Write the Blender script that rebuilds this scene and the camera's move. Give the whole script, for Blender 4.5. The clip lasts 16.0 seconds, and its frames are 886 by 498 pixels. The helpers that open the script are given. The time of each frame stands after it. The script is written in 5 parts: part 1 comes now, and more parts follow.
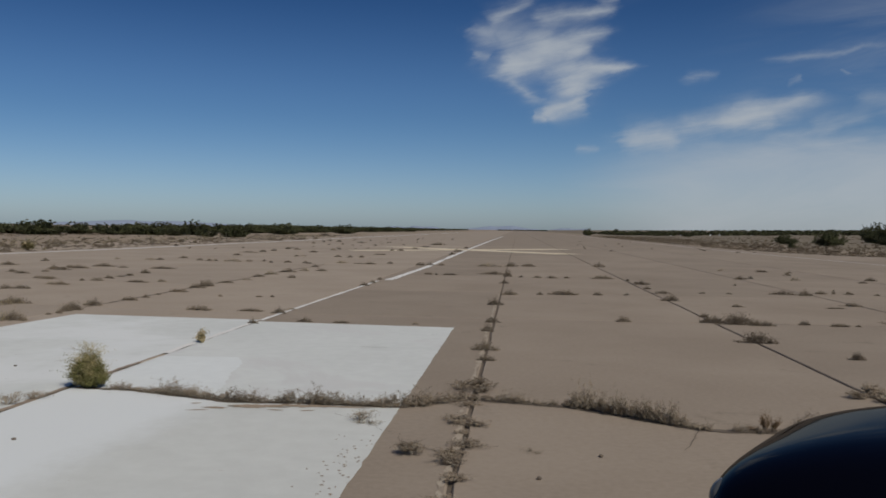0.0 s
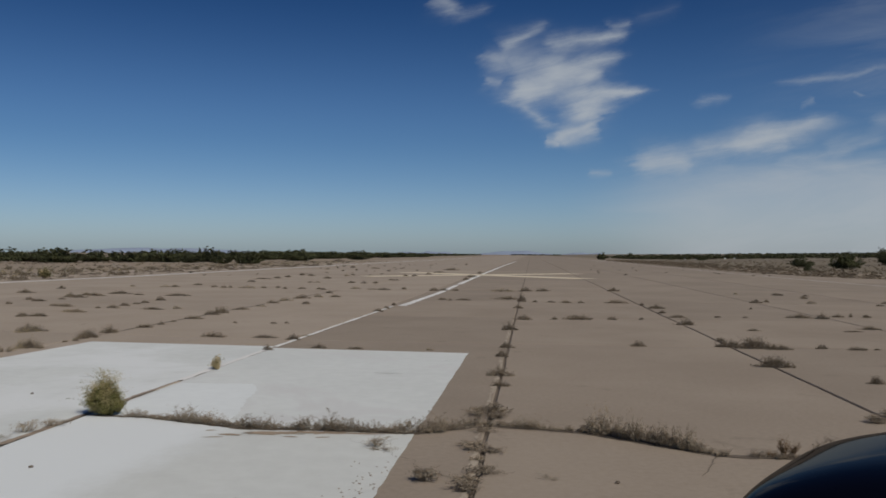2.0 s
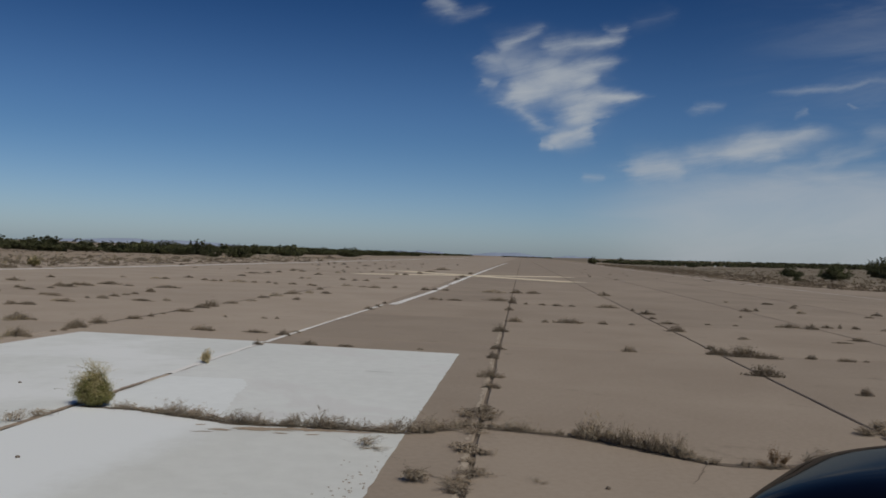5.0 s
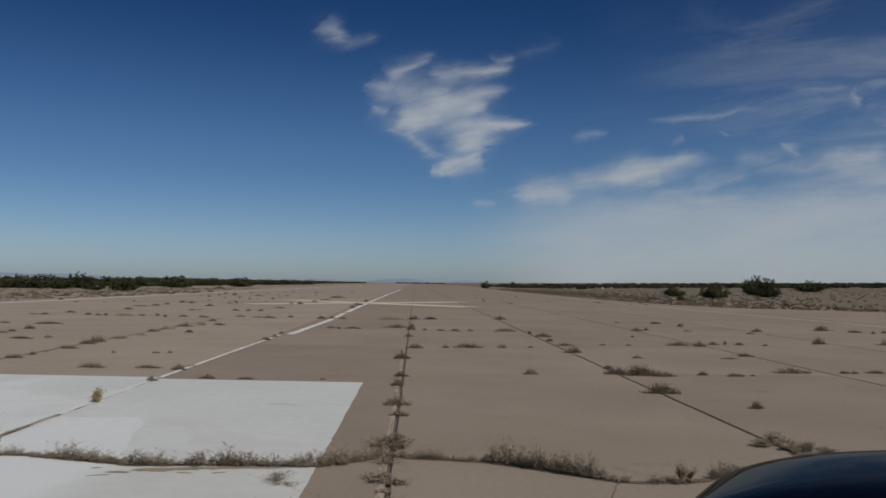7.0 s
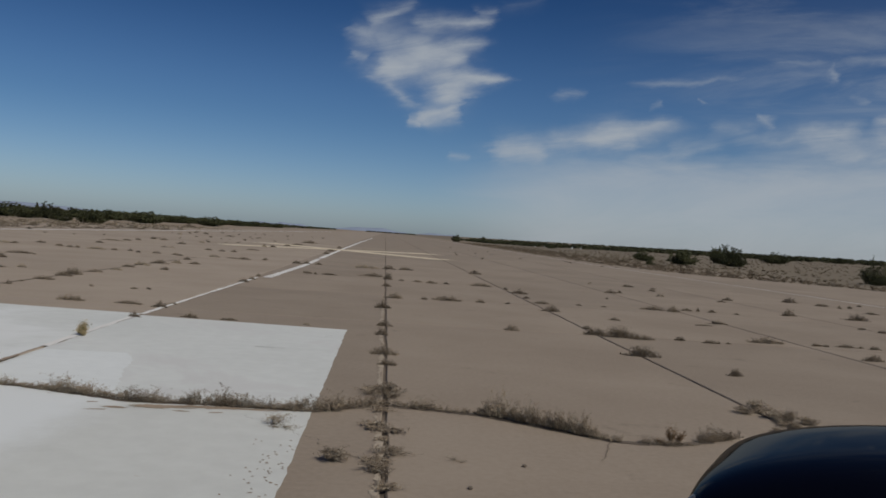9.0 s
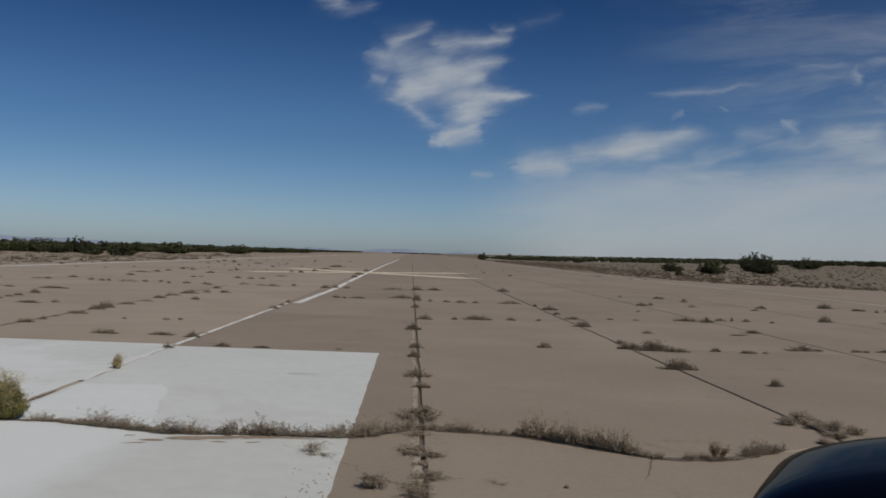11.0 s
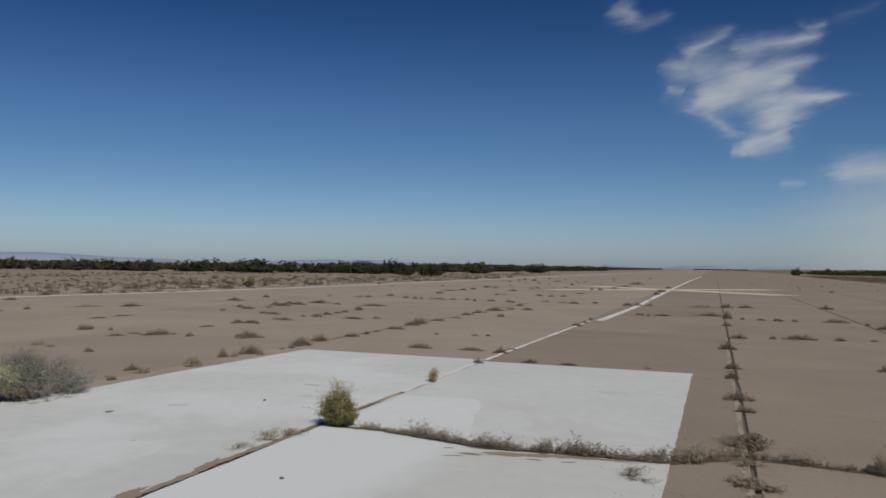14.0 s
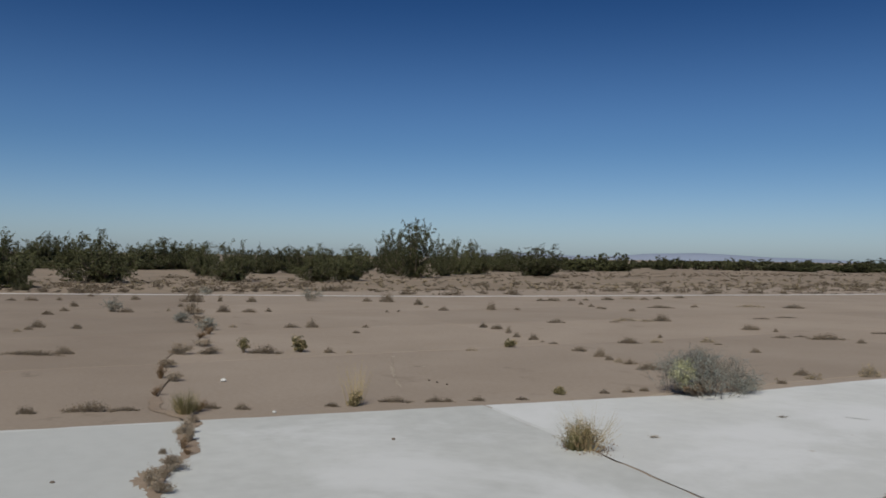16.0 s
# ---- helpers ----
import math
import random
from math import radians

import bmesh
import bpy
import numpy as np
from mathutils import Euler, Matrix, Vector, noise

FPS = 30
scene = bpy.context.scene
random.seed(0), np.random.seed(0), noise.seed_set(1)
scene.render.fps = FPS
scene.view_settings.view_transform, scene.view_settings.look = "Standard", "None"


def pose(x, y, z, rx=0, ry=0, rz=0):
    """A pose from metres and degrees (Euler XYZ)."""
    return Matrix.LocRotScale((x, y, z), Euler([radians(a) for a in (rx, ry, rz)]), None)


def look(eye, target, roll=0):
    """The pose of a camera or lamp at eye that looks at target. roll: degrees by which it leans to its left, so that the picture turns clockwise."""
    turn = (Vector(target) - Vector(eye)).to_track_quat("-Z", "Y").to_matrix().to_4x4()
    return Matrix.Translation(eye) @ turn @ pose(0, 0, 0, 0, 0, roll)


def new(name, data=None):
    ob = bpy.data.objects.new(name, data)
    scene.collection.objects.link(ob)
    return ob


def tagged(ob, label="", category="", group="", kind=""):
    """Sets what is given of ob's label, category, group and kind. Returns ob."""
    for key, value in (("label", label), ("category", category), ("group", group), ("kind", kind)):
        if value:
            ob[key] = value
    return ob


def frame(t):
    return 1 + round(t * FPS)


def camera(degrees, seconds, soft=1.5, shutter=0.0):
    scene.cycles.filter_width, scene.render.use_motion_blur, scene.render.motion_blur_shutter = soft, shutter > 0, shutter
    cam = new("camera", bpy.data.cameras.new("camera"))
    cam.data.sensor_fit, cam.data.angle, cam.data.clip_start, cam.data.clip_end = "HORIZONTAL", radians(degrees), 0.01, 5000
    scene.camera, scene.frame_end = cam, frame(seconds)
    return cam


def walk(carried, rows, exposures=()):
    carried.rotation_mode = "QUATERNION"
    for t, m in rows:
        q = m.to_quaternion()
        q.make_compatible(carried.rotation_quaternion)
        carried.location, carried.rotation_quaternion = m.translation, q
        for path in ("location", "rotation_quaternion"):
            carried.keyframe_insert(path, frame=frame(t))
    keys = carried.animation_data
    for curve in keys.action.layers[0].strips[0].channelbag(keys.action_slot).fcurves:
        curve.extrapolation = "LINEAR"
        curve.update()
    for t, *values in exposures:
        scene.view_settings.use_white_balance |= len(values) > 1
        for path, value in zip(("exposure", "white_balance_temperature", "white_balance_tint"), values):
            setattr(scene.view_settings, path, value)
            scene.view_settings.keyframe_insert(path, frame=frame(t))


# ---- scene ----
cam = camera(55.0, 16.0, soft=1.68)
PATH = [
    (0, (0.386, -7.96, 1.6), (0.213, -5.968, 1.553), 0.7),
    (0.5, (0.39, -7.944, 1.599), (0.238, -5.95, 1.552), 1.0),
    (1, (0.387, -7.942, 1.614), (0.239, -5.948, 1.585), 1.1),
    (1.5, (0.377, -7.986, 1.611), (0.239, -5.991, 1.645), 1.5),
    (2, (0.384, -7.981, 1.604), (0.179, -5.992, 1.616), 0.3),
    (2.5, (0.382, -7.964, 1.595), (0.181, -5.974, 1.61), -0.7),
    (3, (0.356, -7.931, 1.592), (0.196, -5.937, 1.586), 0.1),
    (3.5, (0.372, -7.941, 1.585), (0.202, -5.949, 1.604), 0.2),
    (5.8, (0.328, -7.985, 1.616), (0.143, -5.993, 1.625), 2.5),
    (6, (0.334, -8.0, 1.602), (0.2, -6.005, 1.638), 0.3),
    (6.5, (0.265, -7.985, 1.603), (0.214, -5.986, 1.603), -0.3),
    (7, (0.2, -7.915, 1.603), (0.264, -5.918, 1.683), 0.7),
    (7.5, (0.126, -7.872, 1.611), (0.259, -5.877, 1.671), 1.3),
    (8, (-0.005, -7.877, 1.611), (0.33, -5.906, 1.63), -0.4),
    (8.5, (-0.091, -7.881, 1.609), (0.214, -5.905, 1.598), 0.9),
    (9, (-0.103, -7.9, 1.606), (0.034, -5.905, 1.576), 4.0),
    (9.2, (-0.101, -7.9, 1.606), (-0.012, -5.902, 1.577), 4.9),
    (11.5, (-0.146, -7.846, 1.622), (-0.065, -5.847, 1.65), 1.2),
    (12, (-0.141, -7.853, 1.624), (-0.051, -5.856, 1.664), 1.2),
    (12.5, (-0.166, -7.845, 1.616), (-0.176, -5.846, 1.641), 1.2),
    (13, (-0.172, -7.758, 1.602), (-0.516, -5.787, 1.627), 1.6),
    (13.5, (-0.22, -7.698, 1.591), (-0.667, -5.749, 1.633), 1.6),
    (14, (-0.303, -7.591, 1.575), (-0.912, -5.686, 1.614), 0.8),
    (14.5, (-0.317, -7.588, 1.598), (-1.225, -5.807, 1.637), 1.6),
    (15, (-0.357, -7.546, 1.585), (-1.567, -5.954, 1.612), 1.2),
    (15.3, (-0.371, -7.533, 1.582), (-1.788, -6.121, 1.607), 1.1),
    (15.5, (-0.463, -7.579, 1.597), (-2.004, -6.304, 1.613), 0.7),
    (16, (-0.542, -7.528, 1.582), (-2.273, -6.526, 1.601), 0.8),
]
walk(cam, [(t, look(eye, target, roll)) for t, eye, target, roll in PATH], [(0, -0.05), (2, -0.08), (3.5, -0.12), (6.5, -0.15), (8.5, -0.16), (12, -0.11), (13.5, -0.07), (15, 0.0), (16, 0.02)])

# ---- world, sun, exposure ----
SUN_AZ, SUN_EL = radians(135), radians(46)      # azimuth clockwise from +y
scene.view_settings.exposure = 0.0
world = bpy.data.worlds.new("sky")
scene.world = world
world.use_nodes = True


class Nodes:
    """Short calls to build a node tree."""

    def __init__(self, tree):
        self.t = tree
        tree.nodes.clear()

    def add(self, kind, **inputs):
        n = self.t.nodes.new(kind)
        for k, v in inputs.items():
            self.put(n, k, v)
        return n

    def put(self, n, key, v):
        sock = n.inputs[int(key[1:])] if key[0] == "i" and key[1:].isdigit() else n.inputs[key]
        if hasattr(v, "is_output"):
            self.t.links.new(v, sock)
        else:
            sock.default_value = v

    def math(self, op, a, b=0.0, clamp=False):
        n = self.t.nodes.new("ShaderNodeMath")
        n.operation, n.use_clamp = op, clamp
        self.put(n, "i0", a), self.put(n, "i1", b)
        return n.outputs[0]

    def noise(self, vec, scale, detail=4.0, rough=0.55, distort=0.0):
        n = self.t.nodes.new("ShaderNodeTexNoise")
        n.inputs["Scale"].default_value, n.inputs["Detail"].default_value = scale, detail
        n.inputs["Roughness"].default_value, n.inputs["Distortion"].default_value = rough, distort
        self.t.links.new(vec, n.inputs["Vector"])
        return n.outputs["Fac"]

    def band(self, v, lo, hi, a=0.0, b=1.0):
        n = self.t.nodes.new("ShaderNodeMapRange")
        n.interpolation_type = "SMOOTHSTEP"
        self.t.links.new(v, n.inputs[0])
        for i, x in enumerate((lo, hi, a, b)):
            n.inputs[i + 1].default_value = x
        return n.outputs[0]

    def mix(self, fac, a, b):
        n = self.t.nodes.new("ShaderNodeMix")
        n.data_type = "RGBA"
        self.put(n, "i0", fac), self.put(n, "i6", a), self.put(n, "i7", b)
        return n.outputs[2]

    def vector(self, op, a, b):
        n = self.t.nodes.new("ShaderNodeVectorMath")
        n.operation = op
        self.put(n, "i0", a), self.put(n, "i1", b)
        return n.outputs["Value" if op in ("DOT_PRODUCT", "DISTANCE") else "Vector"]

    def scaled(self, vec, sx, sy, sz):
        n = self.t.nodes.new("ShaderNodeVectorMath")
        n.operation = "MULTIPLY"
        self.t.links.new(vec, n.inputs[0])
        n.inputs[1].default_value = (sx, sy, sz)
        return n.outputs[0]


def rgb(r, g, b):
    return (r, g, b, 1.0)


# cirrus streaks over the runway's far end: from (across, up) to (across, up) on a plane one unit ahead, half width at both ends, strength
CIRRUS = [
    (-0.046, 0.24, 0.021, 0.272, 0.0108, 0.0043, 0.5),
    (0.012, 0.242, 0.119, 0.259, 0.0108, 0.0029, 0.75),
    (-0.072, 0.232, -0.019, 0.223, 0.0057, 0.0115, 0.45),
    (-0.032, 0.225, 0.042, 0.222, 0.0158, 0.0158, 0.4),
    (0.004, 0.207, 0.108, 0.232, 0.0129, 0.0057, 0.65),
    (-0.025, 0.187, 0.086, 0.214, 0.0158, 0.0122, 0.95),
    (0.027, 0.184, 0.146, 0.19, 0.0108, 0.0022, 1.1),
    (-0.031, 0.184, 0.028, 0.149, 0.0086, 0.0057, 0.75),
    (0.062, 0.18, 0.069, 0.157, 0.0186, 0.0172, 1.1),
    (0.081, 0.154, 0.022, 0.133, 0.0108, 0.0079, 1.1),
    (-0.009, 0.208, -0.002, 0.175, 0.0172, 0.0129, 0.6),
    (-0.055, 0.207, -0.032, 0.2, 0.0043, 0.0057, 0.3),
]
CIRRUS_TAIL = [
    (-0.118, 0.306, -0.087, 0.281, 0.0115, 0.0065, 0.45),
    (-0.1, 0.279, -0.044, 0.293, 0.0057, 0.0036, 0.3),
    (0.088, 0.264, 0.122, 0.27, 0.0043, 0.0036, 0.3),
    (0.116, 0.272, 0.171, 0.29, 0.0072, 0.0072, 0.1),
    (0.015, 0.135, 0.031, 0.128, 0.005, 0.0043, 0.5),
]
CIRRUS_EAST = [
    (0.186, 0.176, 0.235, 0.181, 0.0029, 0.0029, 0.45),
    (0.113, 0.104, 0.187, 0.108, 0.0093, 0.0057, 0.95),
    (0.174, 0.115, 0.291, 0.137, 0.0065, 0.01, 0.65),
    (0.246, 0.134, 0.345, 0.158, 0.0072, 0.0029, 0.75),
    (0.225, 0.124, 0.292, 0.13, 0.005, 0.0065, 0.55),
    (0.066, 0.097, 0.096, 0.095, 0.0043, 0.0036, 0.3),
    (0.269, 0.195, 0.431, 0.216, 0.0022, 0.0029, 0.38),
    (0.431, 0.215, 0.535, 0.229, 0.0029, 0.0072, 0.25),
    (0.302, 0.169, 0.324, 0.178, 0.0029, 0.0029, 0.35),
    (0.361, 0.189, 0.367, 0.178, 0.0029, 0.0029, 0.4),
    (0.366, 0.155, 0.447, 0.151, 0.0057, 0.0057, 0.35),
    (0.433, 0.17, 0.465, 0.159, 0.0036, 0.0043, 0.5),
    (0.484, 0.145, 0.571, 0.164, 0.0057, 0.0079, 0.8),
]
CIRRUS_FAR_EAST = [
    (0.44, 0.138, 0.499, 0.15, 0.0043, 0.0043, 0.4),
    (0.571, 0.175, 0.652, 0.181, 0.005, 0.0036, 0.95),
    (0.66, 0.176, 0.788, 0.175, 0.005, 0.0072, 0.9),
    (0.579, 0.161, 0.741, 0.137, 0.0057, 0.01, 0.85),
    (0.645, 0.152, 0.773, 0.15, 0.01, 0.01, 0.5),
    (0.515, 0.126, 0.63, 0.137, 0.0043, 0.0065, 0.65),
    (0.52, 0.245, 0.527, 0.213, 0.0065, 0.0043, 0.45),
    (0.524, 0.244, 0.616, 0.255, 0.005, 0.0036, 0.4),
    (0.445, 0.232, 0.52, 0.244, 0.0022, 0.0029, 0.25),
    (0.536, 0.207, 0.59, 0.198, 0.0057, 0.0065, 0.35),
    (0.64, 0.221, 0.684, 0.232, 0.0036, 0.005, 0.75),
    (0.685, 0.225, 0.711, 0.213, 0.0022, 0.0022, 0.4),
    (0.62, 0.238, 0.77, 0.268, 0.0086, 0.0057, 0.35),
]
CIRRUS_THREADS = [
    (0.698, 0.266, 0.786, 0.285, 0.0043, 0.005, 0.55),
    (0.267, 0.103, 0.37, 0.122, 0.0036, 0.0043, 0.45),
    (0.303, 0.099, 0.411, 0.108, 0.0029, 0.0036, 0.4),
    (0.324, 0.123, 0.41, 0.134, 0.0036, 0.0043, 0.35),
    (0.615, 0.285, 0.639, 0.274, 0.0036, 0.0029, 0.3),
    (0.467, 0.281, 0.753, 0.322, 0.01, 0.0115, 0.14),
    (0.10, 0.098, 0.37, 0.152, 0.012, 0.010, 0.30),
    (0.38, 0.138, 0.80, 0.165, 0.012, 0.016, 0.42),
]


def build_sky():
    k = Nodes(world.node_tree)
    sky = k.add("ShaderNodeTexSky")
    sky.sky_type, sky.sun_disc = "NISHITA", False
    sky.sun_elevation, sky.sun_rotation = SUN_EL, SUN_AZ
    sky.altitude, sky.air_density, sky.dust_density, sky.ozone_density = 100, 1.0, 0.6, 2.0
    coord = k.add("ShaderNodeTexCoord").outputs["Generated"]
    sep = k.add("ShaderNodeSeparateXYZ", Vector=coord)
    ahead = k.math("MAXIMUM", sep.outputs[1], 0.08)
    u, v = k.math("DIVIDE", sep.outputs[0], ahead), k.math("DIVIDE", sep.outputs[2], ahead)
    flat = k.add("ShaderNodeCombineXYZ", X=u, Y=v, Z=0.0).outputs[0]
    slant = k.add("ShaderNodeVectorRotate", Vector=flat, Angle=-0.17).outputs[0]
    warp = k.math("SUBTRACT", k.noise(k.scaled(slant, 0.8, 2.0, 1.0), 17.0, 7.0, 0.58), 0.5)
    warp2 = k.math("SUBTRACT", k.noise(k.scaled(slant, 0.7, 1.7, 2.0), 21.0, 7.0, 0.60), 0.5)
    bent_flat = k.add("ShaderNodeCombineXYZ", X=k.math("ADD", u, k.math("MULTIPLY", warp, 0.062)), Y=k.math("ADD", v, k.math("MULTIPLY", warp2, 0.022)), Z=0.0).outputs[0]
    field = None
    for ua, va, ub, vb, wa, wb, strength in CIRRUS + CIRRUS_TAIL + CIRRUS_EAST + CIRRUS_FAR_EAST + CIRRUS_THREADS:
        if ua > 0.10:     # the eastern streaks are thinner, and the long ones broader
            broad = 1.5 if ub - ua > 0.06 else 0.85
            wa, wb, strength = wa * broad + 0.001, wb * broad + 0.001, strength * 0.72
        way = Vector((ub - ua, vb - va, 0.0))
        off = k.vector("SUBTRACT", bent_flat, (ua, va, 0.0))
        along = k.math("DIVIDE", k.vector("DOT_PRODUCT", off, tuple(way)), way.length_squared, True)
        step = k.add("ShaderNodeCombineXYZ", X=k.math("MULTIPLY", along, way.x), Y=k.math("MULTIPLY", along, way.y), Z=0.0).outputs[0]
        gap = k.vector("DISTANCE", off, step)
        size = k.math("ADD", wa, k.math("MULTIPLY", along, wb - wa))
        q = k.math("DIVIDE", gap, size)
        end = k.math("MULTIPLY", k.math("MULTIPLY", along, k.math("SUBTRACT", 1.0, along)), 4.0)
        end = k.band(end, 0.0, 0.9, 0.05, 1.0)
        puff = k.math("MULTIPLY", k.math("EXPONENT", k.math("MULTIPLY", k.math("POWER", q, 1.5), -1.0)), k.math("MULTIPLY", end, strength))
        field = puff if field is None else k.math("ADD", field, puff)
    # combed fibres along the wind
    comb = k.noise(k.scaled(slant, 0.26, 1.7, 1.0), 20.0, 8.0, 0.62, 1.3)
    lumps = k.noise(k.scaled(slant, 0.7, 1.3, 1.0), 26.0, 5.0, 0.55, 0.4)
    fibre = k.band(k.math("ADD", k.math("MULTIPLY", comb, 0.62), k.math("MULTIPLY", lumps, 0.38)), 0.32, 0.68, 0.30, 1.20)
    cover = k.math("SUBTRACT", 1.0, k.math("EXPONENT", k.math("MULTIPLY", k.math("MULTIPLY", field, fibre), -1.5)))
    # the faintest threads between the eastern streaks
    thread = k.band(k.noise(k.scaled(slant, 0.35, 1.8, 1.0), 9.0, 8.0, 0.62, 0.9), 0.40, 0.78, 0.05, 0.40)
    zone = k.math("MULTIPLY", k.band(u, 0.16, 0.60), k.math("MULTIPLY", k.band(v, 0.05, 0.12), k.band(v, 0.22, 0.40, 1.0, 0.4)))
    cover = k.math("MAXIMUM", cover, k.math("MULTIPLY", thread, zone))
    # thin veil low over the eastern horizon
    veil_noise = k.noise(k.scaled(flat, 0.5, 2.2, 1.0), 8.0, 6.0, 0.6, 0.4)
    ragged = k.math("MULTIPLY", k.math("SUBTRACT", veil_noise, 0.5), 0.075)
    low = k.band(k.math("ADD", k.math("SUBTRACT", v, k.math("MULTIPLY", k.math("MAXIMUM", u, 0.0), 0.105)), ragged), 0.040, 0.092, 1.0, 0.0)
    east = k.band(k.math("ADD", u, k.math("MULTIPLY", k.math("SUBTRACT", veil_noise, 0.5), 0.12)), 0.03, 0.21, 0.0, 1.0)
    veil = k.math("MULTIPLY", k.math("MULTIPLY", low, east), k.band(k.noise(k.scaled(slant, 0.4, 1.9, 1.0), 9.0, 8.0, 0.62, 0.6), 0.28, 0.74, 0.52, 0.74))
    north = k.band(sep.outputs[1], 0.1, 0.3, 0.0, 1.0)
    total = k.math("MULTIPLY", k.math("ADD", veil, k.math("MULTIPLY", cover, k.math("SUBTRACT", 1.0, veil))), north)
    # dry, deep blue air: bluer and darker with height
    height = k.math("MAXIMUM", sep.outputs[2], 0.0)
    tint = k.mix(k.band(height, 0.0, 0.14), rgb(0.80, 1.00, 1.40), rgb(0.445, 0.68, 1.00))
    tint = k.mix(k.band(height, 0.10, 0.34), tint, rgb(0.118, 0.305, 0.585))
    deep = k.t.nodes.new("ShaderNodeMix")
    deep.data_type, deep.blend_type = "RGBA", "MULTIPLY"
    k.put(deep, "i0", 1.0), k.put(deep, "i6", sky.outputs[0]), k.put(deep, "i7", tint)
    clear = k.add("ShaderNodeBackground", Color=deep.outputs[2], Strength=SKY)
    cloud = k.add("ShaderNodeBackground", Color=rgb(0.86, 0.93, 1.0), Strength=CLOUD)
    mixed = k.add("ShaderNodeMixShader", i0=total, i1=clear.outputs[0], i2=cloud.outputs[0])
    k.add("ShaderNodeOutputWorld", Surface=mixed.outputs[0])


SKY, CLOUD = 0.06, 0.49
build_sky()
sun = new("sun", bpy.data.lights.new("sun", "SUN"))
sun.data.energy, sun.data.angle, sun.data.color = 2.95, radians(0.6), (1.0, 0.93, 0.83)
sun.matrix_world = look((0, 0, 50), (-math.sin(SUN_AZ) * math.cos(SUN_EL), -math.cos(SUN_AZ) * math.cos(SUN_EL), 50 - math.sin(SUN_EL)))


# ---- materials ----
def material(name, colours, rough=0.9, big=0.4, small=30.0, bump=0.3, bump_scale=60.0, spots=None, random_tint=0.0, spec=0.2, metal=0.0, coat=0.0, contrast=(0.3, 0.7), wear=None, second=None):
    """Two colours mixed by noise at two sizes (per metre), a bump, optional dark spots, a tint for each object, optional wear that shows a third colour."""
    m = bpy.data.materials.new(name)
    m.use_nodes = True
    k = Nodes(m.node_tree)
    pos = k.add("ShaderNodeNewGeometry").outputs["Position"]
    a = k.noise(pos, big, 5.0, 0.6, 0.3)
    b = k.noise(pos, small, 4.0, 0.6)
    fac = k.band(k.math("ADD", k.math("MULTIPLY", a, 0.6), k.math("MULTIPLY", b, 0.4)), *contrast)
    col = k.mix(fac, rgb(*colours[0]), rgb(*colours[1]))
    if spots:
        colour, scale, lo, hi = spots
        col = k.mix(k.band(k.noise(pos, scale, 6.0, 0.65, 0.4), lo, hi), col, rgb(*colour))
    if second:     # a later coat on one side of a line a*x + b*y + c, ragged and thin at its end
        colour, a_x, b_y, c, soft = second
        xyz = k.add("ShaderNodeSeparateXYZ", Vector=pos).outputs
        side = k.math("ADD", k.math("ADD", k.math("MULTIPLY", xyz[0], a_x), k.math("MULTIPLY", xyz[1], b_y)), c)
        side = k.math("ADD", side, k.math("MULTIPLY", k.math("SUBTRACT", k.noise(pos, 3.0, 8.0, 0.7), 0.5), 0.7))
        col = k.mix(k.band(side, -soft, soft * 0.4, 1.0, 0.0), col, rgb(*colour))
    if wear:
        colour, scale, lo, hi = wear
        fine = k.math("ADD", k.math("MULTIPLY", k.noise(pos, scale, 8.0, 0.7), 0.6), k.math("MULTIPLY", k.noise(pos, scale * 7, 4.0, 0.6), 0.4))
        col = k.mix(k.band(fine, lo, hi), col, rgb(*colour))
    if random_tint:
        info = k.add("ShaderNodeObjectInfo").outputs["Random"]
        hsv = k.add("ShaderNodeHueSaturation", Color=col, Value=k.band(info, 0.0, 1.0, 1 - random_tint, 1 + random_tint))
        col = hsv.outputs[0]
    bs = k.add("ShaderNodeBsdfPrincipled", **{"Base Color": col, "Roughness": rough, "Metallic": metal, "Specular IOR Level": spec, "Coat Weight": coat, "Coat Roughness": 0.05})
    if bump:
        h = k.math("ADD", k.noise(pos, bump_scale, 5.0, 0.7), k.math("MULTIPLY", k.noise(pos, bump_scale * 0.12, 3.0), 1.5))
        bp = k.add("ShaderNodeBump", Height=h, Strength=bump, Distance=0.01)
        k.put(bs, "Normal", bp.outputs[0])
    k.add("ShaderNodeOutputMaterial", Surface=bs.outputs[0])
    return m


CONCRETE = material("weathered_concrete", ((0.262, 0.214, 0.164), (0.330, 0.275, 0.214)), 0.92, 0.35, 18, 0.25, 90, spots=((0.20, 0.165, 0.128), 1.3, 0.60, 0.76), random_tint=0.05)
WHITE = material("white_paint", ((0.585, 0.603, 0.572), (0.658, 0.678, 0.645)), 0.85, 0.30, 5, 0.15, 90, spots=((0.60, 0.605, 0.58), 0.5, 0.52, 0.62), wear=((0.40, 0.34, 0.27), 2.2, 0.65, 0.72), contrast=(0.34, 0.66))
PATCHY = material("patchy_white_paint", ((0.580, 0.598, 0.567), (0.662, 0.683, 0.650)), 0.85, 0.30, 5, 0.15, 90, spots=((0.700, 0.720, 0.698), 0.42, 0.44, 0.62), wear=((0.42, 0.37, 0.30), 2.2, 0.62, 0.70), contrast=(0.34, 0.66))
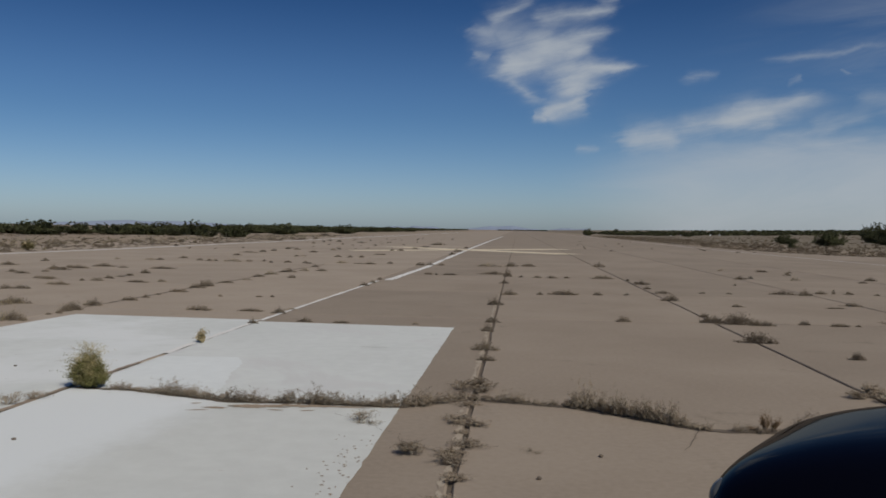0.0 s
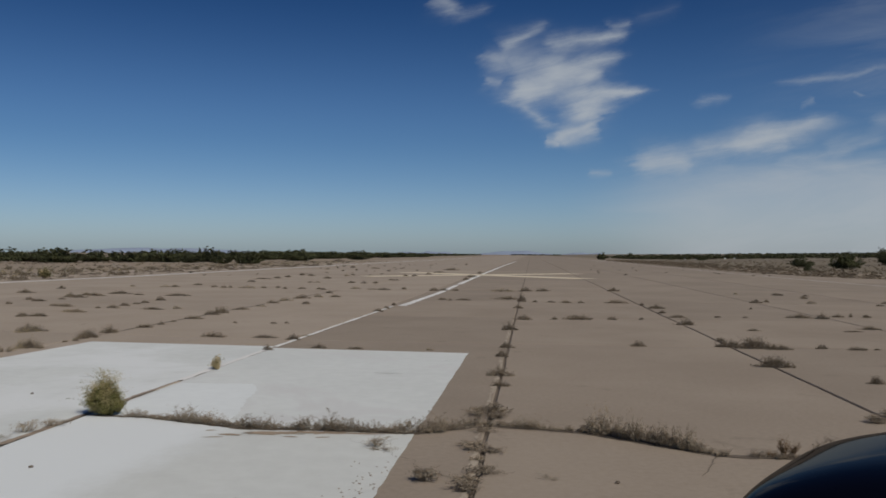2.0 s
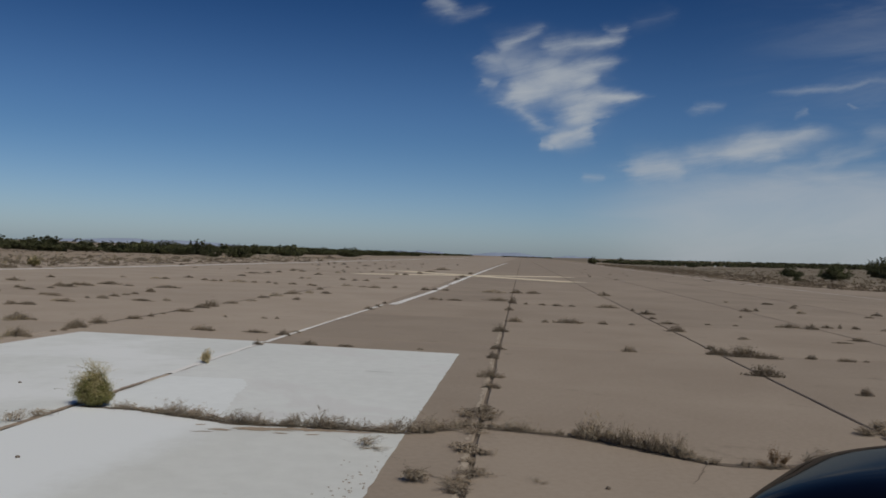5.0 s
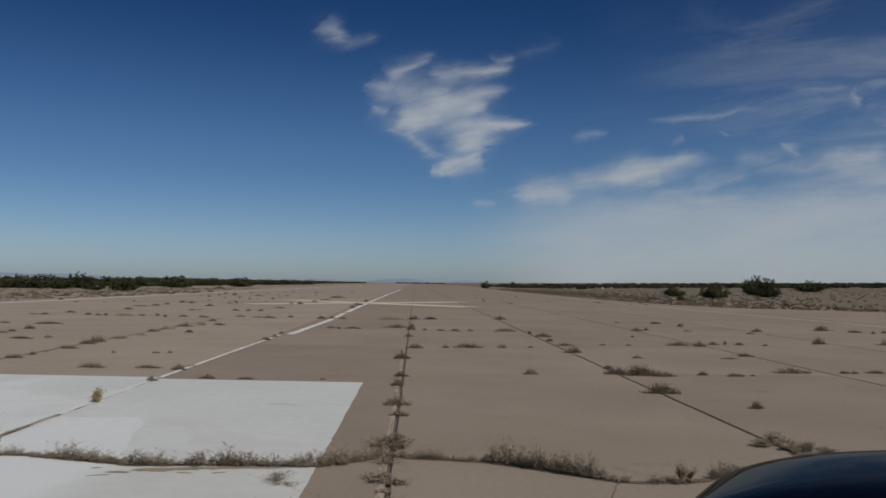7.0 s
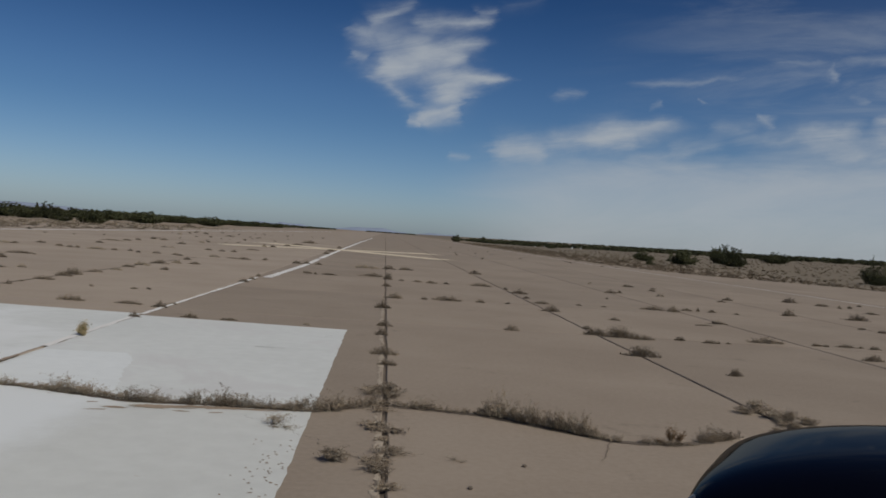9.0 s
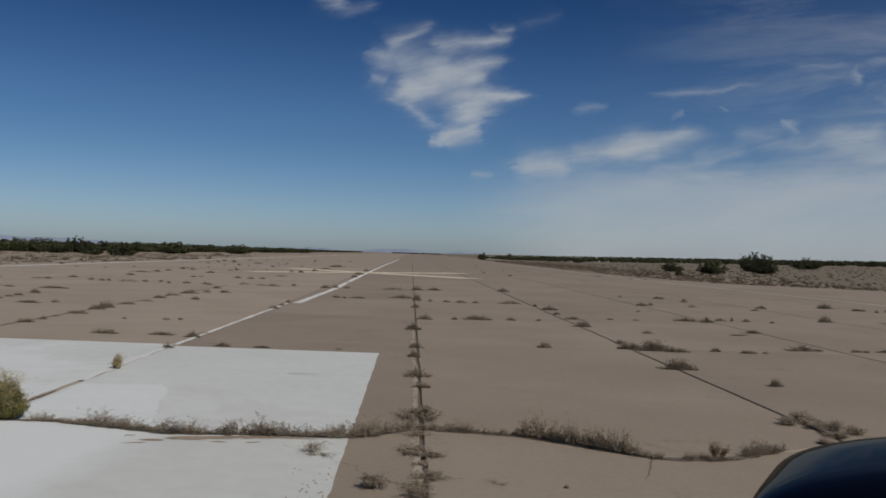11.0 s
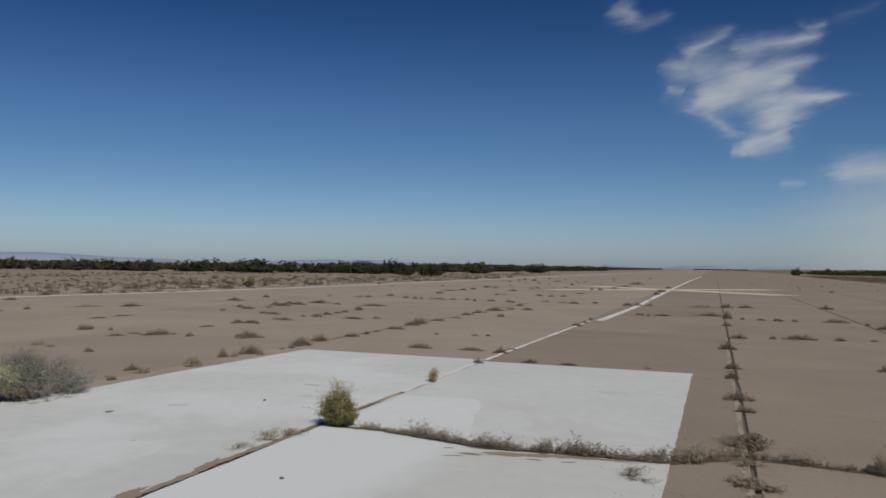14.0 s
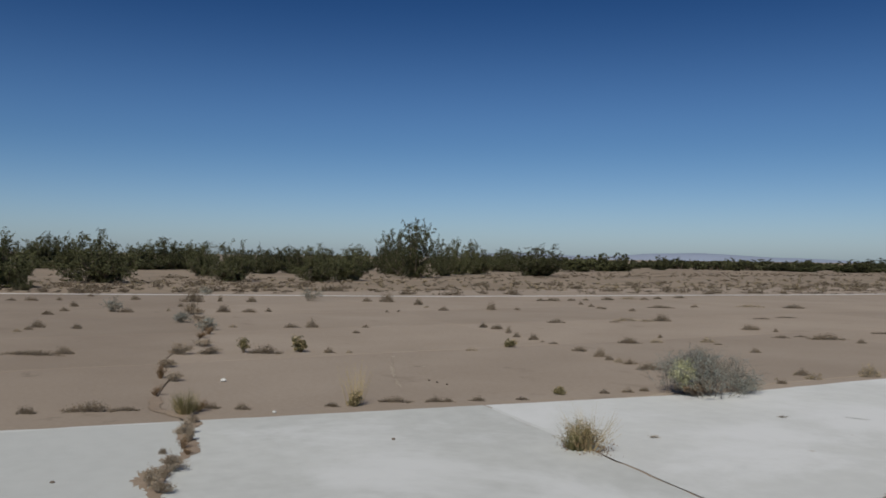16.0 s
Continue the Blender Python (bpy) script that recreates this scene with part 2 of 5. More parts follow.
TWO_COAT = material("two_coats_of_white_paint", ((0.560, 0.572, 0.535), (0.625, 0.640, 0.600)), 0.85, 0.30, 5, 0.15, 90, wear=((0.40, 0.34, 0.27), 2.2, 0.65, 0.72), contrast=(0.34, 0.66), second=((0.705, 0.732, 0.714), 1.0, -0.12, 2.13, 0.45))
GREYED = material("greyed_white_paint", ((0.505, 0.522, 0.490), (0.600, 0.620, 0.586)), 0.86, 0.35, 5, 0.15, 90, spots=((0.660, 0.680, 0.655), 0.55, 0.50, 0.68), wear=((0.42, 0.35, 0.28), 2.0, 0.62, 0.71), contrast=(0.34, 0.66))
FRESH = material("fresher_white_paint", ((0.658, 0.684, 0.664), (0.723, 0.752, 0.730)), 0.85, 0.5, 6, 0.15, 90, wear=((0.40, 0.34, 0.27), 2.6, 0.66, 0.73))
# the western lanes: about a fifth paler than CONCRETE
PALE_CONCRETE = material("paler_west_concrete", ((0.310, 0.256, 0.198), (0.385, 0.324, 0.256)), 0.93, 0.30, 15, 0.25, 90, spots=((0.26, 0.215, 0.168), 1.1, 0.60, 0.76), random_tint=0.05)
OLIVE = material("olive_leaf", ((0.085, 0.083, 0.034), (0.19, 0.172, 0.078)), 0.85, 6.0, 60, 0)
LINE = material("worn_line_paint", ((0.66, 0.65, 0.61), (0.78, 0.77, 0.73)), 0.85, 0.8, 20, 0.15, 90, wear=((0.30, 0.255, 0.21), 3.0, 0.52, 0.66))
EDGE = material("edge_line_paint", ((0.68, 0.67, 0.63), (0.78, 0.77, 0.73)), 0.85, 0.8, 20, 0.15, 90, wear=((0.30, 0.255, 0.21), 1.2, 0.60, 0.72))
FAINT = material("faint_line_paint", ((0.47, 0.43, 0.38), (0.58, 0.54, 0.49)), 0.87, 0.8, 20, 0.15, 90, wear=((0.30, 0.255, 0.21), 0.5, 0.52, 0.66))
DULL = material("dull_white_paint", ((0.480, 0.500, 0.470), (0.545, 0.565, 0.535)), 0.87, 0.4, 6, 0.15, 90, wear=((0.42, 0.37, 0.30), 2.4, 0.64, 0.71))
YELLOW = material("faded_yellow_paint", ((0.62, 0.53, 0.37), (0.72, 0.635, 0.48)), 0.85, 0.4, 10, 0.1, 60, wear=((0.30, 0.255, 0.21), 0.8, 0.58, 0.72))
SAND = material("desert_sand", ((0.252, 0.202, 0.147), (0.340, 0.277, 0.203)), 0.97, 0.06, 3.0, 0.15, 25, spots=((0.20, 0.165, 0.12), 0.35, 0.52, 0.70), second=((0.192, 0.160, 0.114), -1.0, 0.0, 27.0, 14.0))
JOINT = material("joint_dirt", ((0.10, 0.082, 0.065), (0.19, 0.155, 0.12)), 0.98, 1.5, 25, 0.5, 60)
LOOSE = material("loose_sand", ((0.27, 0.21, 0.155), (0.36, 0.29, 0.215)), 0.98, 2.0, 40, 0.5, 80)
PALE_SAND = material("pale_blown_sand", ((0.36, 0.305, 0.235), (0.45, 0.385, 0.30)), 0.98, 2.0, 40, 0.5, 80)
DRY = material("dry_weed", ((0.130, 0.100, 0.068), (0.255, 0.202, 0.140)), 0.9, 5.0, 60, 0, random_tint=0.25)
GREY = material("grey_weed", ((0.175, 0.148, 0.110), (0.33, 0.288, 0.222)), 0.9, 5.0, 60, 0, random_tint=0.2)
TWIG = material("brown_dry_twig", ((0.185, 0.142, 0.098), (0.35, 0.28, 0.198)), 0.9, 5.0, 60, 0, random_tint=0.2)
ASH = material("ash_grey_twig", ((0.23, 0.197, 0.150), (0.42, 0.37, 0.29)), 0.9, 5.0, 60, 0, random_tint=0.2)
SAGE = material("grey_green_leaf", ((0.165, 0.180, 0.158), (0.312, 0.334, 0.300)), 0.85, 4.0, 50, 0)
GREEN = material("yellow_green_leaf", ((0.125, 0.130, 0.042), (0.27, 0.25, 0.092)), 0.8, 6.0, 60, 0)
STRAW = material("straw_stem", ((0.38, 0.30, 0.16), (0.52, 0.43, 0.25)), 0.85, 6.0, 60, 0)
FLOWER = material("dry_flower_head", ((0.32, 0.265, 0.125), (0.47, 0.40, 0.22)), 0.85, 6.0, 60, 0)
BLOOM = material("pale_yellow_green_leaf", ((0.40, 0.41, 0.22), (0.56, 0.56, 0.34)), 0.85, 6.0, 60, 0)
RUST = material("orange_dry_stem", ((0.17, 0.108, 0.058), (0.28, 0.19, 0.11)), 0.9, 6.0, 60, 0)
CREO = material("creosote_leaf", ((0.044, 0.049, 0.023), (0.110, 0.115, 0.052)), 0.7, 0.8, 12, 0, random_tint=0.25)
BARK = material("grey_brown_bark", ((0.12, 0.095, 0.072), (0.20, 0.165, 0.128)), 0.95, 3.0, 40, 0.3, 40)
# distant haze is painted into this rock as blue-grey
HILL = material("haze_tinted_rock", ((0.26, 0.31, 0.40), (0.28, 0.33, 0.42)), 1.0, 0.004, 0.02, 0)
BLUE = material("dark_blue_car_paint", ((0.0022, 0.0023, 0.0048), (0.0025, 0.0027, 0.0054)), 0.5, 1.0, 40, 0, spec=0.0, coat=0.30)
PLASTIC = material("black_plastic", ((0.012, 0.012, 0.013), (0.02, 0.02, 0.021)), 0.45, 3, 60, 0.1, 300, spec=0.4)
RUBBER = material("tyre_rubber", ((0.015, 0.015, 0.015), (0.03, 0.028, 0.026)), 0.85, 5, 60, 0.2, 200)
CHROME = material("bright_metal", ((0.55, 0.56, 0.57), (0.62, 0.62, 0.63)), 0.2, 3, 60, 0, metal=1.0)
GLASS = material("dark_tinted_glass", ((0.010, 0.012, 0.014), (0.012, 0.014, 0.016)), 0.03, 3, 60, 0, spec=0.7)
LAMP = material("headlamp_lens", ((0.07, 0.075, 0.08), (0.10, 0.105, 0.11)), 0.15, 3, 60, 0, spec=0.15, coat=0.05)


# ---- building helpers ----
def mesh_of(name, verts, faces, mats, smooth=False, slots=None):
    me = bpy.data.meshes.new(name)
    me.from_pydata(verts, [], faces)
    for m in mats:
        me.materials.append(m)
    if slots is not None:
        me.polygons.foreach_set("material_index", np.array(slots, dtype=np.int32))
    if smooth:
        me.polygons.foreach_set("use_smooth", np.ones(len(faces), dtype=bool))
    me.update()
    return me


def part(name, data, parent, label=""):
    ob = new(name, data)
    ob.parent = parent
    return tagged(ob, label)


def part_bm(name, bm, mat, parent, label="", smooth=True):
    me = bpy.data.meshes.new(name)
    for f in bm.faces:
        f.smooth = smooth
    bm.to_mesh(me)
    bm.free()
    me.materials.append(mat)
    return part(name, me, parent, label)


# ---- ground ----
LANES = [-31.5, -27.0, -22.6, -17.8, -13.1, -7.95, -3.97, 0.0, 3.88, 7.95, 12.1, 16.3, 20.6, 24.0]
ROWS = [-20.5, -13.4, -6.6, 0.0, 7.4, 13.8, 21.2, 29.7, 37.2, 44.8, 52.4, 60.0, 67.6, 75.2]
RUNWAY_END = 1600.0


def rise(x):
    """The plain climbs gently towards the east."""
    return 0.016 * max(0.0, min(x, 350.0) - 59.0)


def land_height(x, y):
    """Flat beside the runway, low mounds further out."""
    out = max(-33.5 - x, x - 26.0, -y - 30.0, 0.0)
    f = min(out / 12.0, 1.0) * 0.25
    return -0.05 + f * (0.02 * noise.noise(Vector((x * 0.11, y * 0.11, 0.0))) + 0.05 * noise.noise(Vector((x * 0.03, y * 0.03, 4.0))) + 0.01) + rise(x)


def build_ground():
    xs = [-4800, -2500, -1200, -600, -350, -220] + [-160 + 3.0 * i for i in range(100)] + [160, 220, 350, 600, 1200, 2500, 4800]
    ys = [-4800, -2000, -800, -300, -120] + [-60 + 3.5 * i for i in range(80)] + [240, 270, 320, 400, 500, 700, 1000, 1500, 2500, 4800]
    verts = [(x, y, land_height(x, y) if abs(x) < 200 and -60 < y < 260 else -0.05 + rise(x)) for y in ys for x in xs]
    n = len(xs)
    faces = [(j * n + i, j * n + i + 1, (j + 1) * n + i + 1, (j + 1) * n + i) for j in range(len(ys) - 1) for i in range(n - 1)]
    g = new("ground", mesh_of("ground", verts, faces, [SAND], True))
    tagged(g, "flat pale brown desert sand with dry stains", "ground", kind="structure")


build_ground()


def wobble(s, seed, size):
    return size * (noise.noise(Vector((s * 0.9, seed * 7.3, 0.0))) + 0.6 * noise.noise(Vector((s * 3.1, seed * 3.7, 5.0))))


LEFT_ROWS = [-20.0, -12.7, -5.75, 1.2, 8.0, 14.8, 21.6, 29.2, 37.2, 44.8, 52.4, 60.0, 67.6, 75.2]
PAD_ROWS = [-20.0, -10.2, -2.92, 7.7, 13.8, 21.2, 29.7, 37.2, 44.8, 52.4, 60.0, 67.6, 75.2]
SAG = [(-4.1, 0.0), (-3.3, -0.05), (-2.2, -0.43), (-0.6, -0.43), (0.0, -0.03), (0.9, -0.22), (1.9, -0.97), (2.4, -1.0), (3.2, -0.6), (3.95, -0.2), (8.0, 0.0), (30.0, 0.0)]


WEST = [(0.0, -7.4), (-6.2, -6.36), (-6.9, -6.19), (-7.45, -5.82), (-8.2, -5.72), (-8.7, -5.5), (-9.5, -5.72), (-10.2, -5.55), (-11.6, -5.09), (-12.3, -5.08), (-13.9, -4.68), (-14.4, -4.4), (-15.5, -3.77), (-18.9, -2.8), (-23.3, -1.97), (-32.3, 0.34), (-60.0, 7.0)]


def bent(points, x):
    """The height of a bent line at x."""
    for (xa, da), (xb, db) in zip(points, points[1:]):
        if min(xa, xb) <= x <= max(xa, xb):
            return da + (db - da) * (x - xa) / (xb - xa)
    return points[-1][1]


def lane_rows(x0):
    return LEFT_ROWS if x0 < -8.5 else PAD_ROWS if x0 < -4.5 else ROWS


def cross_joint(x0, y, x):
    """How far along the runway the cross joint y of the lane that begins at x0 lies, at x."""
    if x0 < -8.5 and y == -5.75:
        y = bent(WEST, x)
    elif x0 < -4.5:
        y = y - 0.17 * max(0.0, min(1.0, (26.0 - y) / 16.0)) * (x + (8.0 if x0 < -8.5 else 6.0))
    elif y == 0.0:
        y = bent(SAG, x) if x <= 30.0 else 0.0
    return y + wobble(x, y + 100, 0.03)


def lane_joint(x0, y):
    return x0 + wobble(y, x0, 0.025)


def slab_mesh(x0, x1, y0, y1, gap, steps):
    ring = [(i / steps, 0.0) for i in range(steps)] + [(1.0, i / steps) for i in range(steps)]
    ring += [(1.0 - i / steps, 1.0) for i in range(steps)] + [(0.0, 1.0 - i / steps) for i in range(steps)]
    verts, n = [], len(ring)
    wide = {0.0: 0.018, 3.88: 0.017, 7.95: 0.020, 12.1: 0.018, -7.95: 0.022}
    for more, z in ((0.0, -0.15), (0.0, -0.012), (0.012, 0.0)):
        inset, ga, gb = gap + more, wide.get(x0, gap) + more, wide.get(x1, gap) + more
        for p, q in ring:
            x, y = x0 + (x1 - x0) * p, y0 + (y1 - y0) * q
            y = cross_joint(x0, y0, x) + inset + (cross_joint(x0, y1, x) - cross_joint(x0, y0, x) - 2 * inset) * q
            x = lane_joint(x0, y) + ga + (lane_joint(x1, y) - lane_joint(x0, y) - ga - gb) * p
            verts.append((x, y, z))
    faces = [(k * n + i, k * n + (i + 1) % n, (k + 1) * n + (i + 1) % n, (k + 1) * n + i) for k in range(2) for i in range(n)]
    faces.append(tuple(range(2 * n, 3 * n)))
    return verts, faces


def build_runway():
    x0, x1 = LANES[0] - 4, LANES[-1]
    base = new("runway", mesh_of("runway_bed", [(x0, -60, -0.022), (x1, -60, -0.022), (x1, RUNWAY_END, -0.022), (x0, RUNWAY_END, -0.022)], [(0, 1, 2, 3)], [JOINT]))
    tagged(base, "abandoned concrete runway of weathered slabs with dirt in the joints", "runway", kind="structure")
    lanes = [LANES[0] - 4] + LANES
    verts, faces, slots = [], [], []
    for i in range(len(lanes) - 1):
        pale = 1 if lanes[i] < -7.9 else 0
        rows = lane_rows(lanes[i])
        for ya, yb in zip(rows, rows[1:]):
            steps = 10 if ya < 20 and abs(lanes[i]) < 15 else 4
            v, f = slab_mesh(lanes[i], lanes[i + 1], ya, yb, 0.008, steps)
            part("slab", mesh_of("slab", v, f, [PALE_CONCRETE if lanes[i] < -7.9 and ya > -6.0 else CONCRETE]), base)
        y = rows[-1]
        while y < RUNWAY_END:
            y2 = min(y + (7.6 if y < 300 else 76), RUNWAY_END)
            v, f = slab_mesh(lanes[i], lanes[i + 1], y, y2, 0.012, 1)
            slots += [pale] * len(f)
            faces += [tuple(q + len(verts) for q in face) for face in f]
            verts += v
            y = y2
        v, f = slab_mesh(lanes[i], lanes[i + 1], -60, rows[0], 0.012, 1)
        slots += [pale] * len(f)
        faces += [tuple(q + len(verts) for q in face) for face in f]
        verts += v
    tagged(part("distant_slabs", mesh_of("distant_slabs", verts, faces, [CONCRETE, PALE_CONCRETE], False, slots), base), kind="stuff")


def build_apron():
    """Concrete that widens past the runway's eastern side."""
    pts = [(24.02, -60.0), (60.0, -60.0), (60.0, 10.0), (45.0, 33.0), (35.5, 41.0), (30.3, 50.0), (24.02, 55.9)]
    verts = [(x, y, z) for z in (-0.15, -0.006) for x, y in pts]
    n = len(pts)
    faces = [tuple(range(n, 2 * n))] + [(i, (i + 1) % n, n + (i + 1) % n, n + i) for i in range(n)]
    tagged(new("apron", mesh_of("apron", verts, faces, [CONCRETE])), "bare concrete apron beside the runway", "apron", kind="structure")


def strip(points, width, z, seed, jag=0.02, step=0.25):
    """A ribbon of paint along a line of points, with ragged sides."""
    verts, faces = [], []
    d = 0.0
    for (ax, ay), (bx, by) in zip(points, points[1:]):
        length = math.hypot(bx - ax, by - ay)
        nx, ny = -(by - ay) / length, (bx - ax) / length
        n = max(2, int(length / step))
        for i in range(n + 1):
            t = i / n
            x, y = ax + (bx - ax) * t, ay + (by - ay) * t
            wl = width / 2 + wobble(d + length * t, seed, jag) + random.uniform(-jag, jag) * 0.5
            wr = width / 2 + wobble(d + length * t, seed + 9, jag) + random.uniform(-jag, jag) * 0.5
            verts += [(x + nx * wl, y + ny * wl, z), (x - nx * wr, y - ny * wr, z)]
        d += length
    for i in range(len(verts) // 2 - 1):
        faces.append((2 * i, 2 * i + 1, 2 * i + 3, 2 * i + 2))
    return verts, faces


def build_markings():
    group = new("white_painted_square")
    tagged(group, "large worn white painted square on the concrete slabs", "runway marking", kind="structure")

    def outer_left(y):
        return -7.62 - 0.16 * max(0.0, 1.0 - y) + 0.02 * noise.noise(Vector((y * 2.5, 0.0, 3.0))) + (0.0 if y < 3 else 0.05 * (y - 3))

    def far_end(x):
        return 5.78 - 0.085 * (x + 0.65) + (0.22 if x < -3.95 else 0.0)

    fields = ((True, -13.0, -10.2), (True, -10.2, -2.92), (True, -2.92, None), (False, -13.0, -6.6), (False, -6.6, 0.0), (False, 0.0, None))
    for wide, ya, yb in fields:
        n, inset, verts = 48, 0.013, []
        ring = [(i / n, 0.0) for i in range(n)] + [(1.0, i / n) for i in range(n)] + [(1.0 - i / n, 1.0) for i in range(n)] + [(0.0, 1.0 - i / n) for i in range(n)]
        for p, q in ring:
            key = -7.95 if wide else -3.97
            key = -6.0 if wide else key + 0.2
            x = -5.8 + (p - 0.5) * 3.6 if wide else -3.9 + p * 3.2
            low = cross_joint(key, ya, x) + inset
            high = far_end(x) if yb is None else cross_joint(key, yb, x) - inset
            y = low + (high - low) * q
            xa = outer_left(y) if wide else lane_joint(-3.97, y) + 0.035
            xb = lane_joint(-3.97, y) - 0.035 if wide else -0.63 + 0.02 * y / 6.0 + 0.012 * noise.noise(Vector((y * 6.0, 2.0, 0.0)))
            x = xa + (xb - xa) * p
            low = cross_joint(key, ya, x) + inset
            high = far_end(x) if yb is None else cross_joint(key, yb, x) - inset
            y = low + (high - low) * q
            verts.append((x + random.uniform(-0.006, 0.006), y + random.uniform(-0.006, 0.006), 0.004))
        part("paint_field", mesh_of("paint_field", verts, [tuple(range(len(verts)))], [(GREYED if yb == -2.92 else PATCHY) if wide else TWO_COAT if yb == 0.0 else WHITE]), group)
    coats = ([(-3.88, 0.08), (-3.3, 0.03), (-2.75, -0.15), (-2.46, -0.26), (-2.47, 0.14), (-2.66, 0.85), (-2.74, 1.66), (-2.98, 2.16), (-3.88, 2.10)],)
    for pts, coat in [(c, FRESH) for c in coats] + [([(-6.3, -6.41), (-6.9, -6.25), (-7.45, -5.89), (-8.2, -5.79), (-8.66, -5.60), (-9.05, -8.6), (-5.9, -8.6)], DULL)]:
        ring = []
        for (ax, ay), (bx, by) in zip(pts, pts[1:] + pts[:1]):
            n = max(6, int(math.hypot(bx - ax, by - ay) / 0.05))
            for i in range(n):
                t = i / n
                x, y = ax + (bx - ax) * t, ay + (by - ay) * t
                loose = 0.0 if -4.2 < x < -3.8 else 1.0
                ring.append((x + loose * (0.045 * noise.noise(Vector((x * 2, y * 2, 3.0))) + random.uniform(-0.02, 0.02)), y + loose * (0.035 * noise.noise(Vector((x * 2, y * 2, 8.0))) + random.uniform(-0.012, 0.012)), 0.0058))
        part("paint_coat", mesh_of("paint_coat", ring, [tuple(range(len(ring)))], [coat]), group, "brighter fresher coat of white paint" if coat == FRESH else "duller older coat of white paint")
    lines = [
        ("joint_line", [(-3.985, 2.3), (-3.975, 5.95)], 0.085, EDGE, "thin white line along a slab joint"),
        ("joint_line", [(-3.95, 6.2), (-3.80, 17.6)], 0.085, EDGE, "thin white line along a slab joint"),
        ("joint_line", [(-3.54, 17.9), (-3.34, 28.0), (-3.40, 36.0)], 0.24, LINE, "white line along a slab joint"),
        ("joint_line", [(-3.40, 37.0), (-3.45, 60.0), (-3.4, 110.0), (-3.0, 190.0)], 0.28, LINE, "white line along a slab joint"),
        ("edge_line", [(-36.2, -6.5), (-30.0, 9.5), (-27.0, 31.0), (-26.1, 48.0), (-25.8, 90.0), (-25.6, 400.0)], 0.50, EDGE, "faded white runway edge line"),
        ("edge_line", [(20.0, 0.0), (19.75, 20.0), (19.6, 30.0), (19.1, 40.0), (18.7, 50.0), (18.3, 70.0), (18.2, 400.0)], 0.22, FAINT, "faint worn white runway edge line"),
    ]
    for name, pts, w, mat, label in lines:
        v, f = strip(pts, w, 0.0085, pts[0][0], min(0.03, w * 0.22))
        tagged(new(name, mesh_of(name, v, f, [mat])), label, "runway marking", kind="structure")
    cross = new("closed_runway_cross")
    tagged(cross, "faded yellow painted cross that closes the runway", "runway marking", kind="structure")
    for z, pts in ((0.006, [(-11.2, 51.5), (4.2, 65.0)]), (0.010, [(-10.4, 65.5), (4.0, 49.5)])):
        v, f = strip(pts, 2.3, z, pts[0][1], 0.10, 0.5)
        part("painted_arm", mesh_of("painted_arm", v, f, [YELLOW]), cross)


build_markings()


# ---- plants ----
def blade(verts, faces, slots, base, tip, width, slot, bend=0.0, turn=0.0):
    """A thin three-sided stem or leaf from base to tip."""
    b, t = Vector(base), Vector(tip)
    axis = (t - b)
    side = axis.cross(Vector((math.sin(turn), math.cos(turn), 0.4)))
    if side.length < 1e-6:
        side = Vector((1, 0, 0))
    side.normalize()
    side *= width / 2
    mid = (b + t) / 2 + Vector((0, 0, bend * axis.length))
    i = len(verts)
    verts += [tuple(b - side), tuple(b + side), tuple(mid + side * 0.8), tuple(mid - side * 0.8), tuple(t)]
    faces += [(i, i + 1, i + 2, i + 3), (i + 3, i + 2, i + 4)]
    slots += [slot, slot]


def leaf(verts, faces, slots, at, size, slot, rng):
    a = Vector((rng.gauss(0, 1), rng.gauss(0, 1), rng.gauss(0, 1)))
    if a.length < 1e-3:
        a = Vector((1, 0, 0))
    a.normalize()
    c = a.cross(Vector((rng.gauss(0, 1), rng.gauss(0, 1), rng.gauss(0, 1)))).normalized()
    p, i = Vector(at), len(verts)
    verts += [tuple(p - a * size * 0.8 - c * size * 0.5), tuple(p - a * size * 0.8 + c * size * 0.5), tuple(p + a * size)]
    faces.append((i, i + 1, i + 2))
    slots.append(slot)


def clump_mesh(name, seed, stems, leaves, flat, mats, leaf_size=0.03, stem_w=0.008, lift=0.15, ragged=0.4):
    """A dome-shaped weed of radius 0.5 and height flat: stems from the root, leaves in clumps at their ends."""
    rng = random.Random(seed)
    V, F, S = [], [], []
    ends = []
    lobes = [(rng.uniform(0, 6.28), rng.uniform(0.5, 1.0)) for _ in range(5)]
    for i in range(stems):
        az = rng.uniform(0, 2 * math.pi)
        lobe = max(w * max(0.0, math.cos(az - a)) ** 2 for a, w in lobes)
        reach = (0.25 + 0.75 * lobe) * rng.uniform(1 - ragged, 1.0)
        up = rng.uniform(lift, 1.0)
        r = 0.5 * reach * math.cos(up * 1.2)
        z = flat * reach * (math.sin(up * 1.5) ** 0.8)
        tip = (r * math.cos(az), r * math.sin(az), max(z, 0.015))
        base = (rng.uniform(-0.06, 0.06), rng.uniform(-0.06, 0.06), 0.0)
        blade(V, F, S, base, tip, stem_w, 0, 0.12, az)
        ends.append((base, tip))
    for i in range(leaves):
        base, tip = rng.choice(ends)
        t = rng.uniform(0.45, 1.05)
        at = [base[k] + (tip[k] - base[k]) * t + rng.gauss(0, 0.035) for k in range(3)]
        at[2] = max(at[2] + 0.05 * math.sin(t * 3.1) * flat, 0.012)
        leaf(V, F, S, at, leaf_size * rng.uniform(0.6, 1.4), 1 if rng.random() < 0.75 or len(mats) < 3 else 2, rng)
    return mesh_of(name, V, F, mats, False, S)


